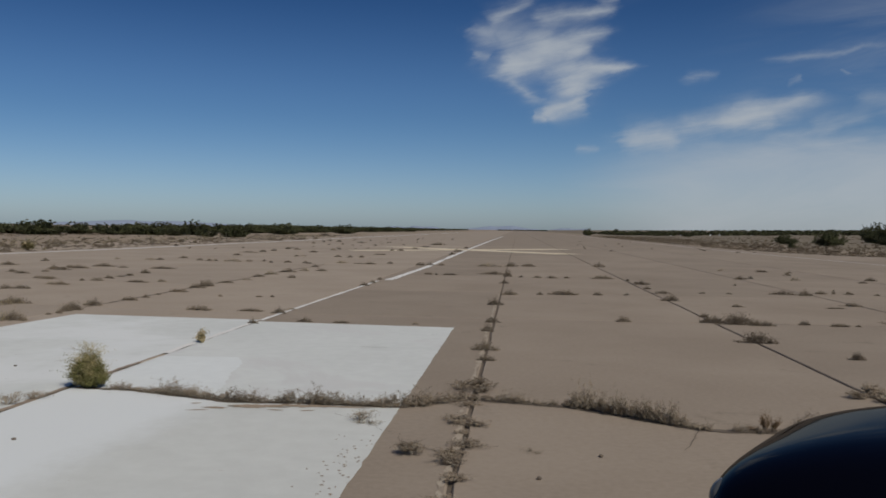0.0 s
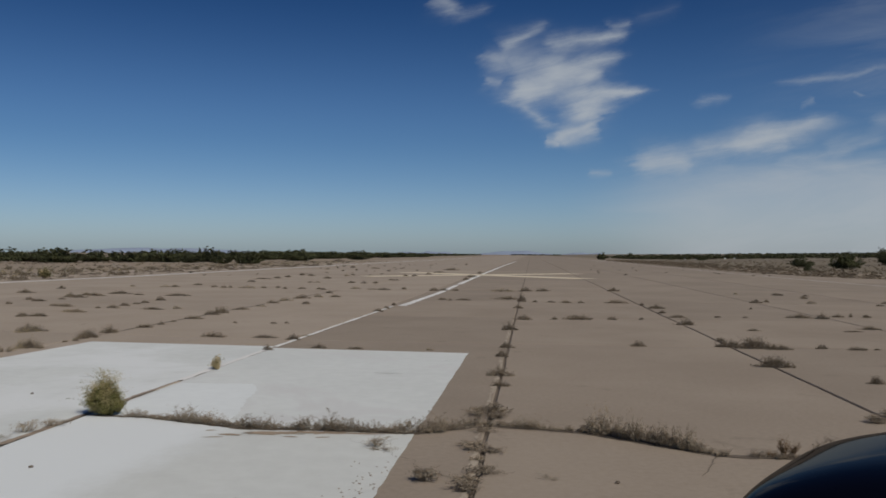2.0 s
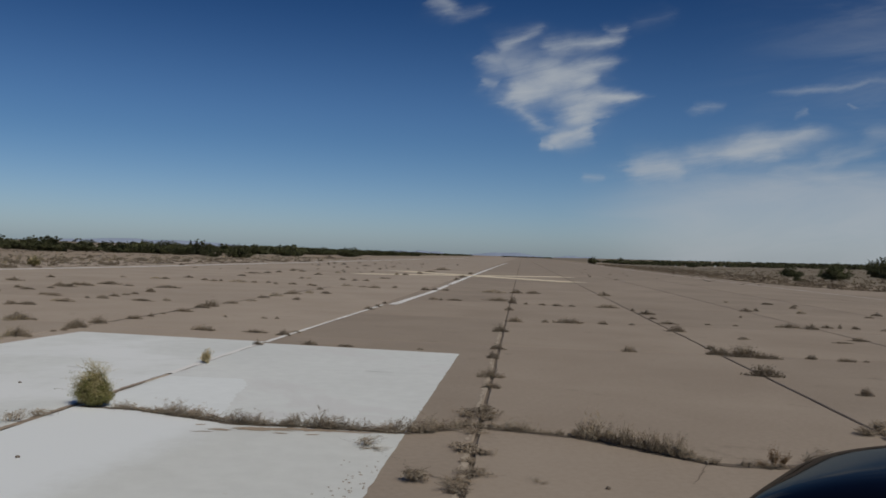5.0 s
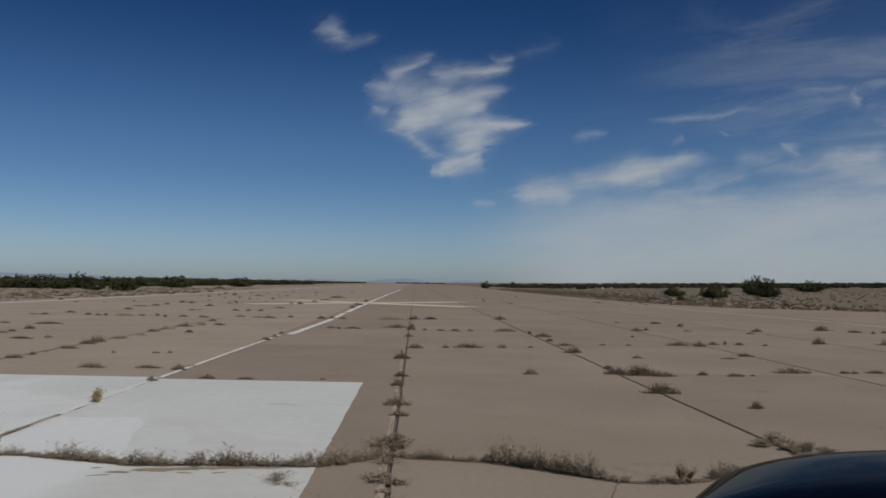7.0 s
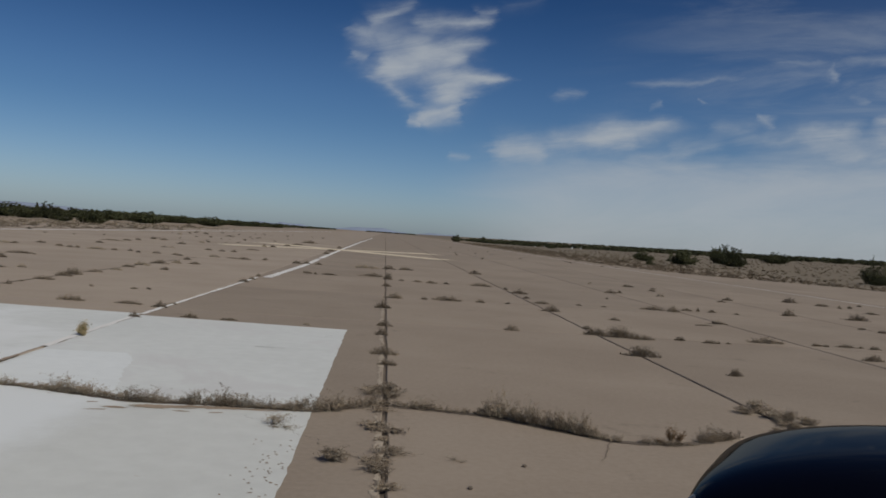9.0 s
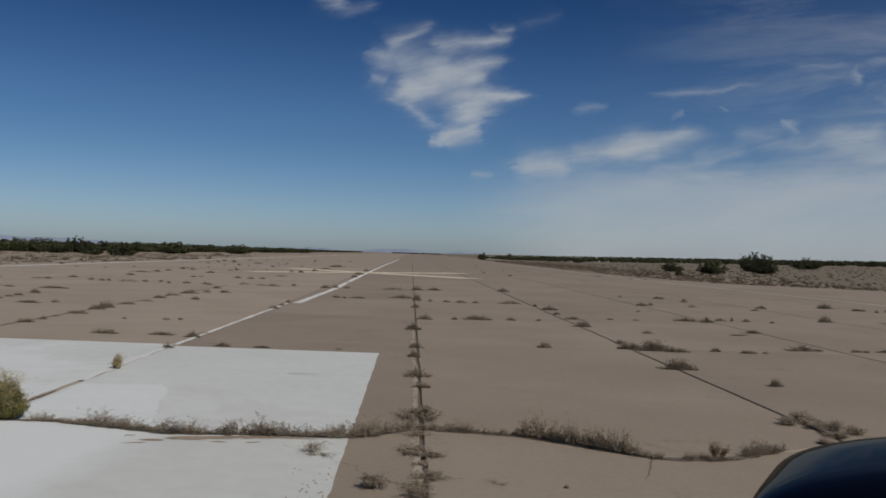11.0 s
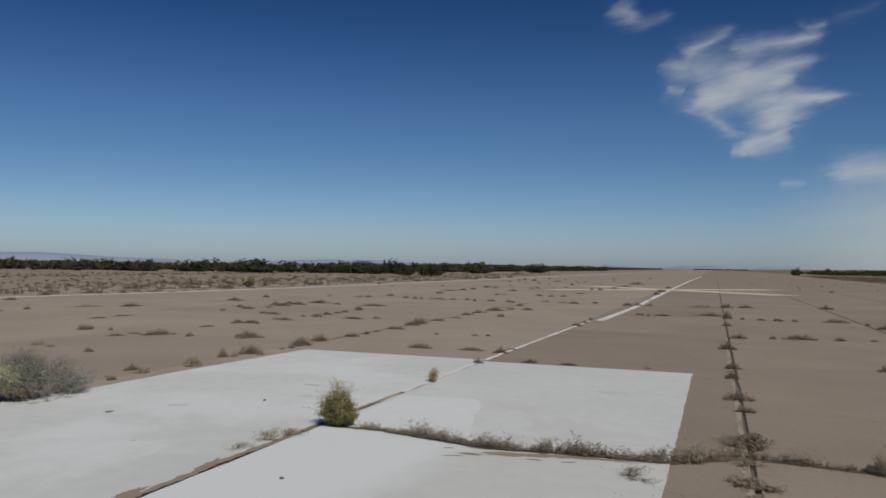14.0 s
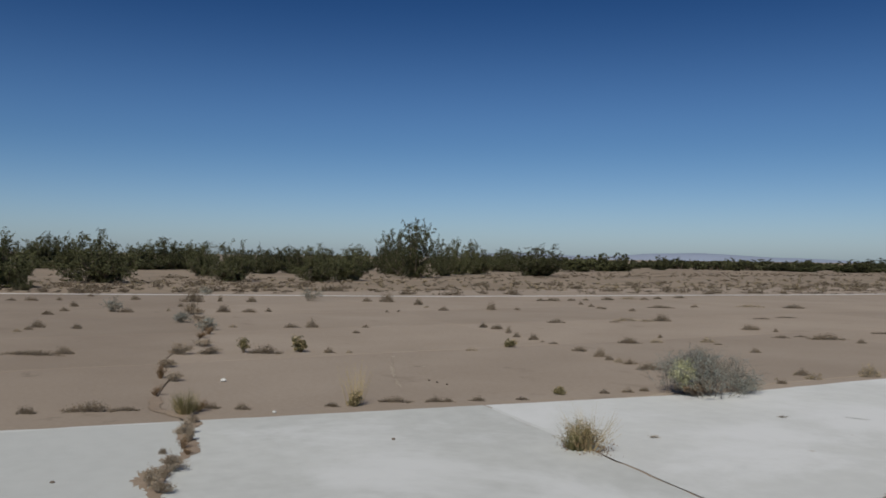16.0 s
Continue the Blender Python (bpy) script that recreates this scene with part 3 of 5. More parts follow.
def sprigs_along(V, F, S, base, tip, rng, twigs, leaves, size, spread, stem_w, stem_slot, leaf_slots, low=0.35):
    """One stem with side twigs and small leaves close to them."""
    b, t = Vector(base), Vector(tip)
    length = (t - b).length
    blade(V, F, S, b, t, stem_w, stem_slot, 0.06, rng.uniform(0, 6.28))
    for j in range(twigs):
        k = rng.uniform(low, 0.95)
        p = b + (t - b) * k
        q = p + Vector((rng.gauss(0, 0.30), rng.gauss(0, 0.30), rng.uniform(0.05, 0.40))) * length * (1.1 - 0.5 * k)
        blade(V, F, S, p, q, stem_w * 0.6, stem_slot, 0.05, rng.uniform(0, 6.28))
        slot = rng.choice(leaf_slots)
        for m in range(leaves):
            at = p + (q - p) * rng.uniform(0.25, 1.02) + Vector((rng.gauss(0, spread), rng.gauss(0, spread), rng.gauss(0, spread)))
            at.z = max(at.z, size * 0.5)
            leaf(V, F, S, at, size * rng.uniform(0.6, 1.4), slot, rng)


def tangle_mesh(name, seed, length, height, stems, mats, size=0.0075, leaves=11, stem_w=0.0035):
    """A ragged low tangle, drawn out along x, densest at its foot."""
    rng = random.Random(seed)
    V, F, S = [], [], []
    tufts = [(rng.uniform(-0.42, 0.42) * length, rng.uniform(0.05, 0.13) * length, rng.uniform(0.45, 1.0)) for _ in range(5)]
    for i in range(stems):
        if rng.random() < 0.22:
            x, peak = rng.uniform(-0.5, 0.5) * length, 0.3
        else:
            c, wide, peak = rng.choice(tufts)
            x = c + rng.gauss(0, wide)
            peak *= math.exp(-((x - c) / wide / 1.6) ** 2)
        tall = height * peak * rng.uniform(0.4, 1.0) + 0.01
        base = (x, rng.gauss(0, 0.02), 0.0)
        tip = (x + rng.gauss(0, 0.30) * tall, rng.gauss(0.0, 0.25) * tall + base[1], tall)
        sprigs_along(V, F, S, base, tip, rng, 4, leaves, size, size * 1.2, stem_w, 0, (1, 1, 2), 0.1)
    return mesh_of(name, V, F, mats, False, S)


def sprig_mesh(name, seed, stems, width, height, mats, size, twigs=6, leaves=12, lobes=7, leaf_slots=(1,), spread=0.012, stem_w=0.006, root=0.18):
    """A bush of separate leafy sprigs with an uneven outline."""
    rng = random.Random(seed)
    V, F, S = [], [], []
    heads = [(rng.uniform(0, 6.283), rng.uniform(0.1, 0.95), rng.uniform(0.55, 1.0)) for _ in range(lobes)]
    for i in range(stems):
        az, out, reach = rng.choice(heads)
        az, out = az + rng.gauss(0, 0.35), min(1.0, abs(out + rng.gauss(0, 0.18)))
        r = width * 0.5 * out * (0.75 + 0.25 * reach)
        z = height * reach * math.sqrt(max(0.06, 1.0 - 0.85 * out * out)) * rng.uniform(0.65, 1.0)
        base = (root * r * math.cos(az) + rng.gauss(0, 0.03) * width, root * r * math.sin(az) + rng.gauss(0, 0.03) * width, 0.0)
        sprigs_along(V, F, S, base, (r * math.cos(az), r * math.sin(az), z), rng, twigs, leaves, size, spread, stem_w, 0, leaf_slots, 0.3)
    return mesh_of(name, V, F, mats, False, S)


NEAR = [sprig_mesh("tangled_weed", 40 + i, 52, 1.0, 0.62, [ASH, TWIG, ASH], 0.020, 6, 9, 6, (1, 1, 2), 0.022, 0.012) for i in range(6)]
TWIGGY = [sprig_mesh("twiggy_weed", 66 + i, 22, 1.0, 0.5, [ASH, ASH, TWIG], 0.022, 5, 3, 5, (1, 2), 0.03, 0.014) for i in range(2)]
TANGLE = [tangle_mesh("tangled_weed", 50 + i, 0.70, 0.24, 96, [ASH, TWIG, ASH], 0.0062, 10, 0.003) for i in range(6)]


def weed(x, y, width, height, meshes, label, name, group):
    ob = new(name, random.choice(meshes))
    turn = random.uniform(0, 6.28)
    ob.matrix_world = pose(x, y, 0.0) @ Matrix.Diagonal((width, width, width * height, 1)) @ pose(0, 0, 0, 0, 0, math.degrees(turn))
    return tagged(ob, label, "weed", group)


def mound_mesh(name, seed, stems, mats, leaves=9, size=0.017):
    """A low mound of fine dry twigs, one unit long, 0.4 deep and 0.35 high, thin at its ends."""
    rng = random.Random(seed)
    V, F, S = [], [], []
    lean, peak = rng.uniform(-0.2, 0.2), rng.uniform(-0.15, 0.15)
    for i in range(stems):
        x = peak * 0.4 + rng.triangular(-0.5, 0.5, peak) if i % 2 else rng.uniform(-0.5, 0.5)
        tall = 0.35 * max(0.16, 1.0 - abs(2.0 * x) ** 2.2) * (0.72 + 0.45 * noise.noise(Vector((x * 6.0, seed * 1.7, 0.0)))) * rng.uniform(0.3, 1.15)
        base = (x, rng.gauss(0, 0.07), 0.0)
        tip = (x + rng.gauss(lean * 0.3, 0.10), base[1] + rng.gauss(0, 0.09), max(tall, 0.02))
        blade(V, F, S, base, tip, 0.008, 0, 0.05, rng.uniform(0, 6.28))
        for m in range(leaves):
            r = rng.uniform(0.15, 1.05)
            at = [base[k] + (tip[k] - base[k]) * r + rng.gauss(0, 0.016) for k in range(3)]
            leaf(V, F, S, (at[0], at[1], max(at[2], 0.008)), size * rng.uniform(0.6, 1.5), 1 if rng.random() < 0.6 else 2, rng)
    return mesh_of(name, V, F, mats, False, S)


MOUNDS = [mound_mesh("weed", 90 + i, 190, [BARK, DRY, GREY]) for i in range(7)]
FAR_MOUNDS = [mound_mesh("scrub", 110 + i, 44, [BARK, DRY, GREY], 6, 0.034) for i in range(5)]
PALE_MOUNDS = [mound_mesh("weed", 100 + i, 90, [BARK, GREY, STRAW]) for i in range(2)]


def weed_rows(plants, turn):
    """Low dry weeds, each with its place, width and height; the wide ones are drawn out along a joint."""
    for x, y, w, h in plants:
        pale = random.random() < 0.12
        ob = new("weed", random.choice(PALE_MOUNDS if pale else MOUNDS))
        deep = max(min(w, 0.5 + 0.2 * w), h) * random.uniform(0.8, 1.3)
        ob.matrix_world = pose(x, y, 0.0, 0, 0, turn + random.choice((0, 180)) + random.uniform(-8, 8)) @ Matrix.Diagonal((w * 1.08, deep, h * 1.75 / 0.35, 1))
        tagged(ob, "pale straw-grey dry weed on the concrete" if pale else "long low dry brown weeds drawn out along a joint" if w > 4.5 * h else "low brown mound of dry weed on the concrete", "weed", "weeds on the runway")


# weeds in the joints and on the slabs: place, width, height
weed_rows([(4.72, 3.21, 0.17, 0.09), (-0.02, 3.3, 0.33, 0.1), (7.93, 3.42, 0.13, 0.03), (7.89, 4.17, 0.19, 0.05), (3.91, 4.68, 0.46, 0.14), (-0.06, 5.38, 0.18, 0.09), (-7.91, 5.46, 0.42, 0.13), (-3.94, 5.74, 0.17, 0.07), (8.23, 5.91, 0.34, 0.1), (-1.28, 6.09, 0.11, 0.04), (-2.53, 6.11, 0.25, 0.04), (-3.17, 6.15, 0.25, 0.06), (-7.79, 6.64, 0.14, 0.04), (-0.01, 6.7, 0.23, 0.08), (4.62, 7.08, 0.39, 0.08), (5.92, 7.17, 0.29, 0.06), (4.27, 7.19, 0.59, 0.17), (6.27, 7.23, 0.1, 0.03), (2.27, 7.25, 0.24, 0.08), (-7.89, 7.27, 0.32, 0.14), (5.39, 7.32, 0.18, 0.07), (3.85, 7.38, 0.4, 0.12), (-3.99, 7.45, 0.25, 0.09), (-5.65, 7.75, 0.43, 0.09)], 0)
weed_rows([(-4.63, 7.75, 0.43, 0.05), (7.26, 7.84, 0.64, 0.09), (8.25, 7.84, 0.18, 0.06), (8.45, 7.84, 0.13, 0.04), (9.42, 7.84, 0.23, 0.05), (8.89, 7.95, 0.34, 0.05), (9.21, 7.95, 0.11, 0.03), (-3.94, 8.13, 0.22, 0.04), (-7.98, 8.2, 0.34, 0.11), (-9.65, 8.34, 0.57, 0.11), (3.9, 8.36, 0.15, 0.07), (-7.8, 9.47, 0.31, 0.08), (-0.06, 10.12, 0.31, 0.12), (-7.79, 10.23, 0.15, 0.06), (5.12, 10.74, 0.24, 0.05), (7.18, 10.8, 0.36, 0.03), (-6.33, 10.9, 0.1, 0.04), (-5.45, 10.95, 0.15, 0.04), (-5.16, 11.03, 0.1, 0.04), (-7.86, 11.04, 0.13, 0.03), (7.79, 11.47, 0.37, 0.07), (12.04, 11.87, 0.26, 0.07), (-7.76, 11.96, 0.41, 0.08), (3.92, 12.06, 0.39, 0.12)], 0)
weed_rows([(-11.82, 12.08, 0.42, 0.07), (11.92, 12.57, 0.2, 0.04), (0.2, 13.03, 0.39, 0.1), (0.96, 13.22, 0.17, 0.06), (-7.81, 13.35, 0.41, 0.09), (1.53, 13.36, 0.65, 0.1), (2.4, 13.4, 0.22, 0.07), (3.13, 13.58, 0.14, 0.04), (-11.68, 13.64, 0.42, 0.08), (-7.82, 14.01, 0.39, 0.17), (4.11, 14.39, 0.44, 0.06), (7.76, 14.53, 0.32, 0.12), (5.88, 14.64, 0.15, 0.03), (5.21, 14.67, 0.15, 0.04), (7.28, 14.79, 0.59, 0.09), (16.09, 14.79, 0.26, 0.08), (9.72, 15.01, 0.15, 0.04), (-10.18, 15.05, 0.57, 0.06), (9.12, 15.25, 0.21, 0.07), (8.39, 15.26, 0.3, 0.07), (-11.97, 15.33, 0.16, 0.05), (-3.81, 15.34, 0.25, 0.08), (8.75, 15.35, 0.09, 0.09), (-11.58, 15.44, 0.36, 0.08)], 0)
weed_rows([(-9.68, 15.46, 0.26, 0.08), (-7.82, 15.47, 0.42, 0.06), (16.15, 15.48, 0.31, 0.1), (-13.25, 15.79, 0.43, 0.08), (13.62, 15.79, 0.61, 0.14), (11.65, 15.88, 0.4, 0.15), (4, 16.04, 0.19, 0.06), (15.32, 16.15, 0.59, 0.12), (16.22, 16.21, 0.28, 0.09), (-11.76, 16.53, 0.3, 0.08), (-3.79, 16.61, 0.17, 0.07), (-7.65, 16.88, 0.34, 0.05), (0.02, 17.42, 0.24, 0.1), (-11.83, 17.43, 0.25, 0.05), (4.13, 18.04, 0.44, 0.1), (-11.86, 18.08, 0.25, 0.07), (-15.55, 18.28, 0.44, 0.07), (6.93, 18.29, 0.1, 0.05), (-3.87, 18.3, 0.14, 0.07), (-6.69, 18.38, 0.25, 0.07), (-7.84, 18.67, 0.36, 0.07), (16.15, 19.26, 0.39, 0.06), (-15.45, 19.44, 0.27, 0.06), (-11.95, 19.46, 0.3, 0.13)], 0)
weed_rows([(3.92, 19.68, 0.14, 0.07), (-7.84, 20.06, 0.49, 0.11), (1.58, 20.57, 0.34, 0.08), (-15.52, 20.64, 0.56, 0.1), (11.58, 20.69, 0.26, 0.05), (2.06, 20.71, 0.19, 0.06), (3.22, 20.73, 0.68, 0.09), (1.1, 20.76, 0.27, 0.06), (-16.07, 20.87, 0.28, 0.06), (0.54, 20.92, 0.15, 0.06), (0.08, 21.13, 0.27, 0.19), (-2.39, 21.44, 0.12, 0.06), (-1.95, 21.58, 0.47, 0.06), (16.31, 21.61, 0.17, 0.08), (-7.7, 21.65, 0.52, 0.12), (9.77, 21.7, 0.31, 0.1), (-2.7, 21.72, 0.28, 0.08), (7.99, 21.83, 0.39, 0.1), (-15.56, 21.95, 0.62, 0.1), (16.95, 22.05, 0.17, 0.09), (12.39, 22.14, 0.35, 0.1), (8.44, 22.3, 0.2, 0.08), (16.01, 22.31, 0.43, 0.09), (-0.5, 22.42, 0.81, 0.1)], 0)
weed_rows([(-12.64, 22.54, 0.84, 0.08), (-7.34, 22.6, 0.33, 0.12), (-6.74, 22.81, 0.37, 0.08), (-14.36, 22.86, 0.34, 0.06), (15.35, 23.39, 0.57, 0.15), (-15.39, 23.46, 0.78, 0.11), (-19.31, 23.54, 0.66, 0.11), (18.32, 23.79, 0.18, 0.07), (10.57, 25.17, 0.26, 0.09), (-7.71, 25.79, 0.27, 0.09), (11.24, 27.07, 0.23, 0.05), (-20.08, 27.46, 0.34, 0.1), (10.29, 27.66, 0.41, 0.09), (8.79, 28.11, 0.19, 0.07), (-8.7, 28.86, 0.25, 0.07), (-0.79, 28.91, 0.98, 0.12), (-3.82, 28.93, 0.35, 0.12), (-3.42, 29.08, 0.35, 0.1), (-2.94, 29.26, 0.35, 0.07), (0.16, 29.26, 0.49, 0.15), (-6.08, 29.27, 0.5, 0.08), (-9.03, 29.37, 0.25, 0.08), (-10.59, 29.4, 0.2, 0.08), (0.9, 29.53, 0.55, 0.1)], 0)
weed_rows([(-6.66, 29.67, 0.41, 0.05), (-9.89, 29.68, 0.36, 0.08), (-12.55, 29.95, 0.78, 0.1), (-7.5, 29.99, 0.46, 0.1), (4.01, 30.11, 0.5, 0.15), (-13.76, 30.15, 0.31, 0.08), (24.79, 30.15, 0.22, 0.08), (-5.33, 30.2, 0.26, 0.08), (-11.85, 30.24, 0.26, 0.08), (-13.46, 30.27, 0.21, 0.08), (-16.66, 30.37, 0.47, 0.08), (-18.25, 30.43, 0.32, 0.08), (-11.26, 30.49, 0.21, 0.08), (-16.25, 30.55, 0.37, 0.08), (-14.37, 30.62, 0.32, 0.08), (24.82, 31.95, 0.34, 0.11), (28.67, 32.05, 0.76, 0.09), (-16.1, 33.03, 0.45, 0.08), (28.75, 34.03, 0.49, 0.09), (-8.58, 37.41, 0.31, 0.09), (-8.01, 37.67, 0.31, 0.09), (-11.66, 37.89, 0.31, 0.06), (-9.38, 37.99, 0.37, 0.09), (-11.32, 38.05, 0.31, 0.06)], 0)
weed_rows([(-15.12, 38.26, 0.44, 0.09), (-7.88, 43.03, 0.62, 0.07), (-16.21, 43.63, 1.05, 0.07), (-3.66, 45.19, 0.35, 0.14), (-15.8, 45.23, 0.43, 0.11), (-12.59, 45.63, 0.51, 0.11), (-15.91, 48.14, 0.38, 0.11), (-12.63, 51.73, 0.4, 0.12), (-15.29, 51.83, 0.49, 0.12), (-3.78, 52.02, 0.56, 0.16), (-8.52, 52.5, 0.32, 0.16), (-7.92, 52.85, 0.41, 0.12), (-16.27, 53.02, 0.41, 0.12), (-7.58, 58.54, 0.44, 0.13), (-3.84, 63.02, 0.38, 0.14), (-7.39, 65.21, 0.98, 0.1), (-16.22, 72.42, 0.32, 0.11), (-19.96, 76.06, 0.45, 0.17), (-7.43, 76.2, 1.35, 0.22), (-16.37, 83.06, 0.86, 0.12), (-19.99, 88.42, 0.52, 0.19), (-38.47, 162.06, 2.29, 0.46)], 0)
# seen across the western lanes
weed_rows([(-42.3, -2.9, 0.41, 0.13), (-42.2, -2.21, 0.21, 0.13), (-34.85, -2.71, 0.17, 0.09), (-33.15, -3.17, 0.24, 0.08), (-31.07, -5.81, 0.29, 0.07), (-30.93, -5.25, 0.4, 0.11), (-30.71, -4.43, 0.18, 0.09), (-30.48, -2.11, 0.3, 0.13), (-28.74, 0.27, 0.15, 0.19), (-28.65, -0.68, 0.66, 0.33), (-28.15, 1.14, 0.3, 0.15), (-27.46, 5.04, 0.31, 0.12), (-27.18, -4.39, 0.23, 0.15), (-26.95, 5.56, 0.43, 0.31), (-26.43, 18.87, 0.47, 0.09), (-26.34, -1.57, 0.17, 0.1), (-26.24, 15.94, 0.65, 0.09), (-26.2, 11.57, 0.31, 0.08), (-26.06, 17.34, 0.31, 0.09), (-26.01, 13.56, 0.24, 0.08), (-25.98, 11.95, 0.5, 0.1), (-25.95, 12.82, 0.28, 0.08), (-25.95, 14.58, 0.42, 0.12), (-25.6, 16.19, 0.35, 0.09)], 60)
weed_rows([(-25.22, -4.86, 0.24, 0.09), (-25.13, 5.79, 0.26, 0.19), (-24.42, -2.34, 0.12, 0.09), (-24.3, -3.48, 0.39, 0.09), (-24.01, -5.38, 0.26, 0.09), (-23.74, 11.47, 0.15, 0.09), (-23.69, 5.31, 0.18, 0.07), (-23.53, -1.09, 0.31, 0.18), (-23.38, 0.13, 0.16, 0.09), (-23.32, -0.45, 0.37, 0.09), (-22.53, 10.92, 0.21, 0.07), (-22.32, 5.13, 0.27, 0.1), (-22.27, 3.6, 0.1, 0.05), (-22.15, 3.18, 0.1, 0.05), (-22.1, 6.68, 0.24, 0.24), (-21.86, 7.45, 0.17, 0.07), (-21.68, 10.53, 0.21, 0.07), (-21.37, 10.46, 0.17, 0.05), (-21.3, 12.82, 0.73, 0.07), (-21.18, 14.27, 0.23, 0.08), (-20.69, 16.44, 0.89, 0.08), (-20.23, 10.61, 0.23, 0.07), (-20.07, -5.92, 0.28, 0.12), (-19.66, 17.39, 0.62, 0.1)], 60)
weed_rows([(-19.57, -6.14, 0.18, 0.07), (-19.52, -5.25, 0.21, 0.08), (-19.11, -6.37, 0.18, 0.06), (-18.69, -2.23, 0.19, 0.06), (-18.25, -1.05, 0.3, 0.07), (-18.1, -0.65, 0.25, 0.15), (-17.69, 0.45, 0.15, 0.06), (-17.31, 5.44, 0.38, 0.08), (-17.19, 7.58, 0.56, 0.08), (-16.92, 7, 0.27, 0.03), (-16.85, 7.98, 0.34, 0.06), (-16.76, 8.42, 0.4, 0.14), (-16.76, 2.94, 0.18, 0.1), (-16.51, 12.92, 0.51, 0.03), (-16.5, -0.32, 0.14, 0.05), (-16.41, 11.77, 0.49, 0.03), (-16.36, 19.08, 0.29, 0.08), (-16.26, 2.99, 0.23, 0.1), (-16.22, 21.38, 0.35, 0.11), (-16.1, 22.32, 0.45, 0.09), (-15.57, 16.67, 0.19, 0.09), (-15.35, 2.67, 0.12, 0.12), (-14.99, -6.47, 0.86, 0.06), (-14.86, -5.97, 0.26, 0.11)], 60)
weed_rows([(-14.55, 2.32, 0.14, 0.08), (-13.97, 8.44, 0.35, 0.12), (-13.94, 2.29, 0.18, 0.11), (-13.74, 16.14, 0.36, 0.07), (-13.74, -3.14, 0.45, 0.11), (-13.52, 2.18, 0.09, 0.03), (-13.42, -2.17, 0.17, 0.07), (-13.37, 8.58, 0.11, 0.07), (-13.3, 4.98, 0.09, 0.07), (-13.3, -1.88, 0.11, 0.04), (-13.18, 2.19, 0.17, 0.03), (-12.8, 0.16, 0.19, 0.04), (-12.72, 3.58, 0.35, 0.1), (-12.57, 4.18, 0.21, 0.07), (-12.31, 8.04, 0.26, 0.03), (-12.29, 7.4, 0.3, 0.05), (-12.22, 5.18, 0.27, 0.09), (-12.16, 11.96, 0.3, 0.08), (-12.12, 10.53, 0.34, 0.04), (-12.04, 13.78, 0.26, 0.06), (-12, 1.83, 0.23, 0.08), (-11.84, 5.05, 0.15, 0.03), (-11.69, 8.04, 0.63, 0.1), (-11.21, 1.6, 0.18, 0.13)], 60)
weed_rows([(-10.9, 8, 0.17, 0.07), (-10.79, 1.44, 0.12, 0.09), (-10.6, 4.58, 0.16, 0.07), (-10.5, 1.38, 0.14, 0.07), (-10.27, 1.4, 0.21, 0.07), (-9.74, -6.87, 0.16, 0.07), (-9.65, 1.21, 0.33, 0.08), (-9.61, 8.13, 0.48, 0.1), (-9.6, -6.3, 0.45, 0.08), (-9.51, -5.97, 0.23, 0.03), (-9.3, -5.23, 0.23, 0.06), (-9.07, -4.92, 0.15, 0.05), (-8.84, -4.05, 0.14, 0.04), (-8.8, -3.32, 0.31, 0.05), (-8.62, -2.93, 0.18, 0.05), (-8.56, -2.81, 0.12, 0.04), (-8.48, -2.47, 0.16, 0.04), (-8.32, -1.97, 0.13, 0.03), (-8.31, 2.78, 0.2, 0.08), (-8.27, -0.83, 0.11, 0.04), (-8.21, -0.52, 0.13, 0.05), (-8.19, -0.27, 0.1, 0.05), (-8.17, 2.99, 0.05, 0.04), (-8.15, 2.05, 0.06, 0.03)], 60)
weed_rows([(-8.09, 4.82, 0.17, 0.12), (-8.02, 5.36, 0.22, 0.14), (-7.99, 3.82, 0.27, 0.13), (-7.98, 2.58, 0.21, 0.08), (-7.95, 4.95, 0.14, 0.08), (-7.88, 1.83, 0.12, 0.06), (-7.86, 6.99, 0.26, 0.11), (-7.86, 6.42, 0.11, 0.03), (-7.78, 3.53, 0.28, 0.11)], 60)
weed_rows([(0.02, 2.4, 0.2, 0.07)], 0)


def hedge_y(x):
    return bent(SAG, x)


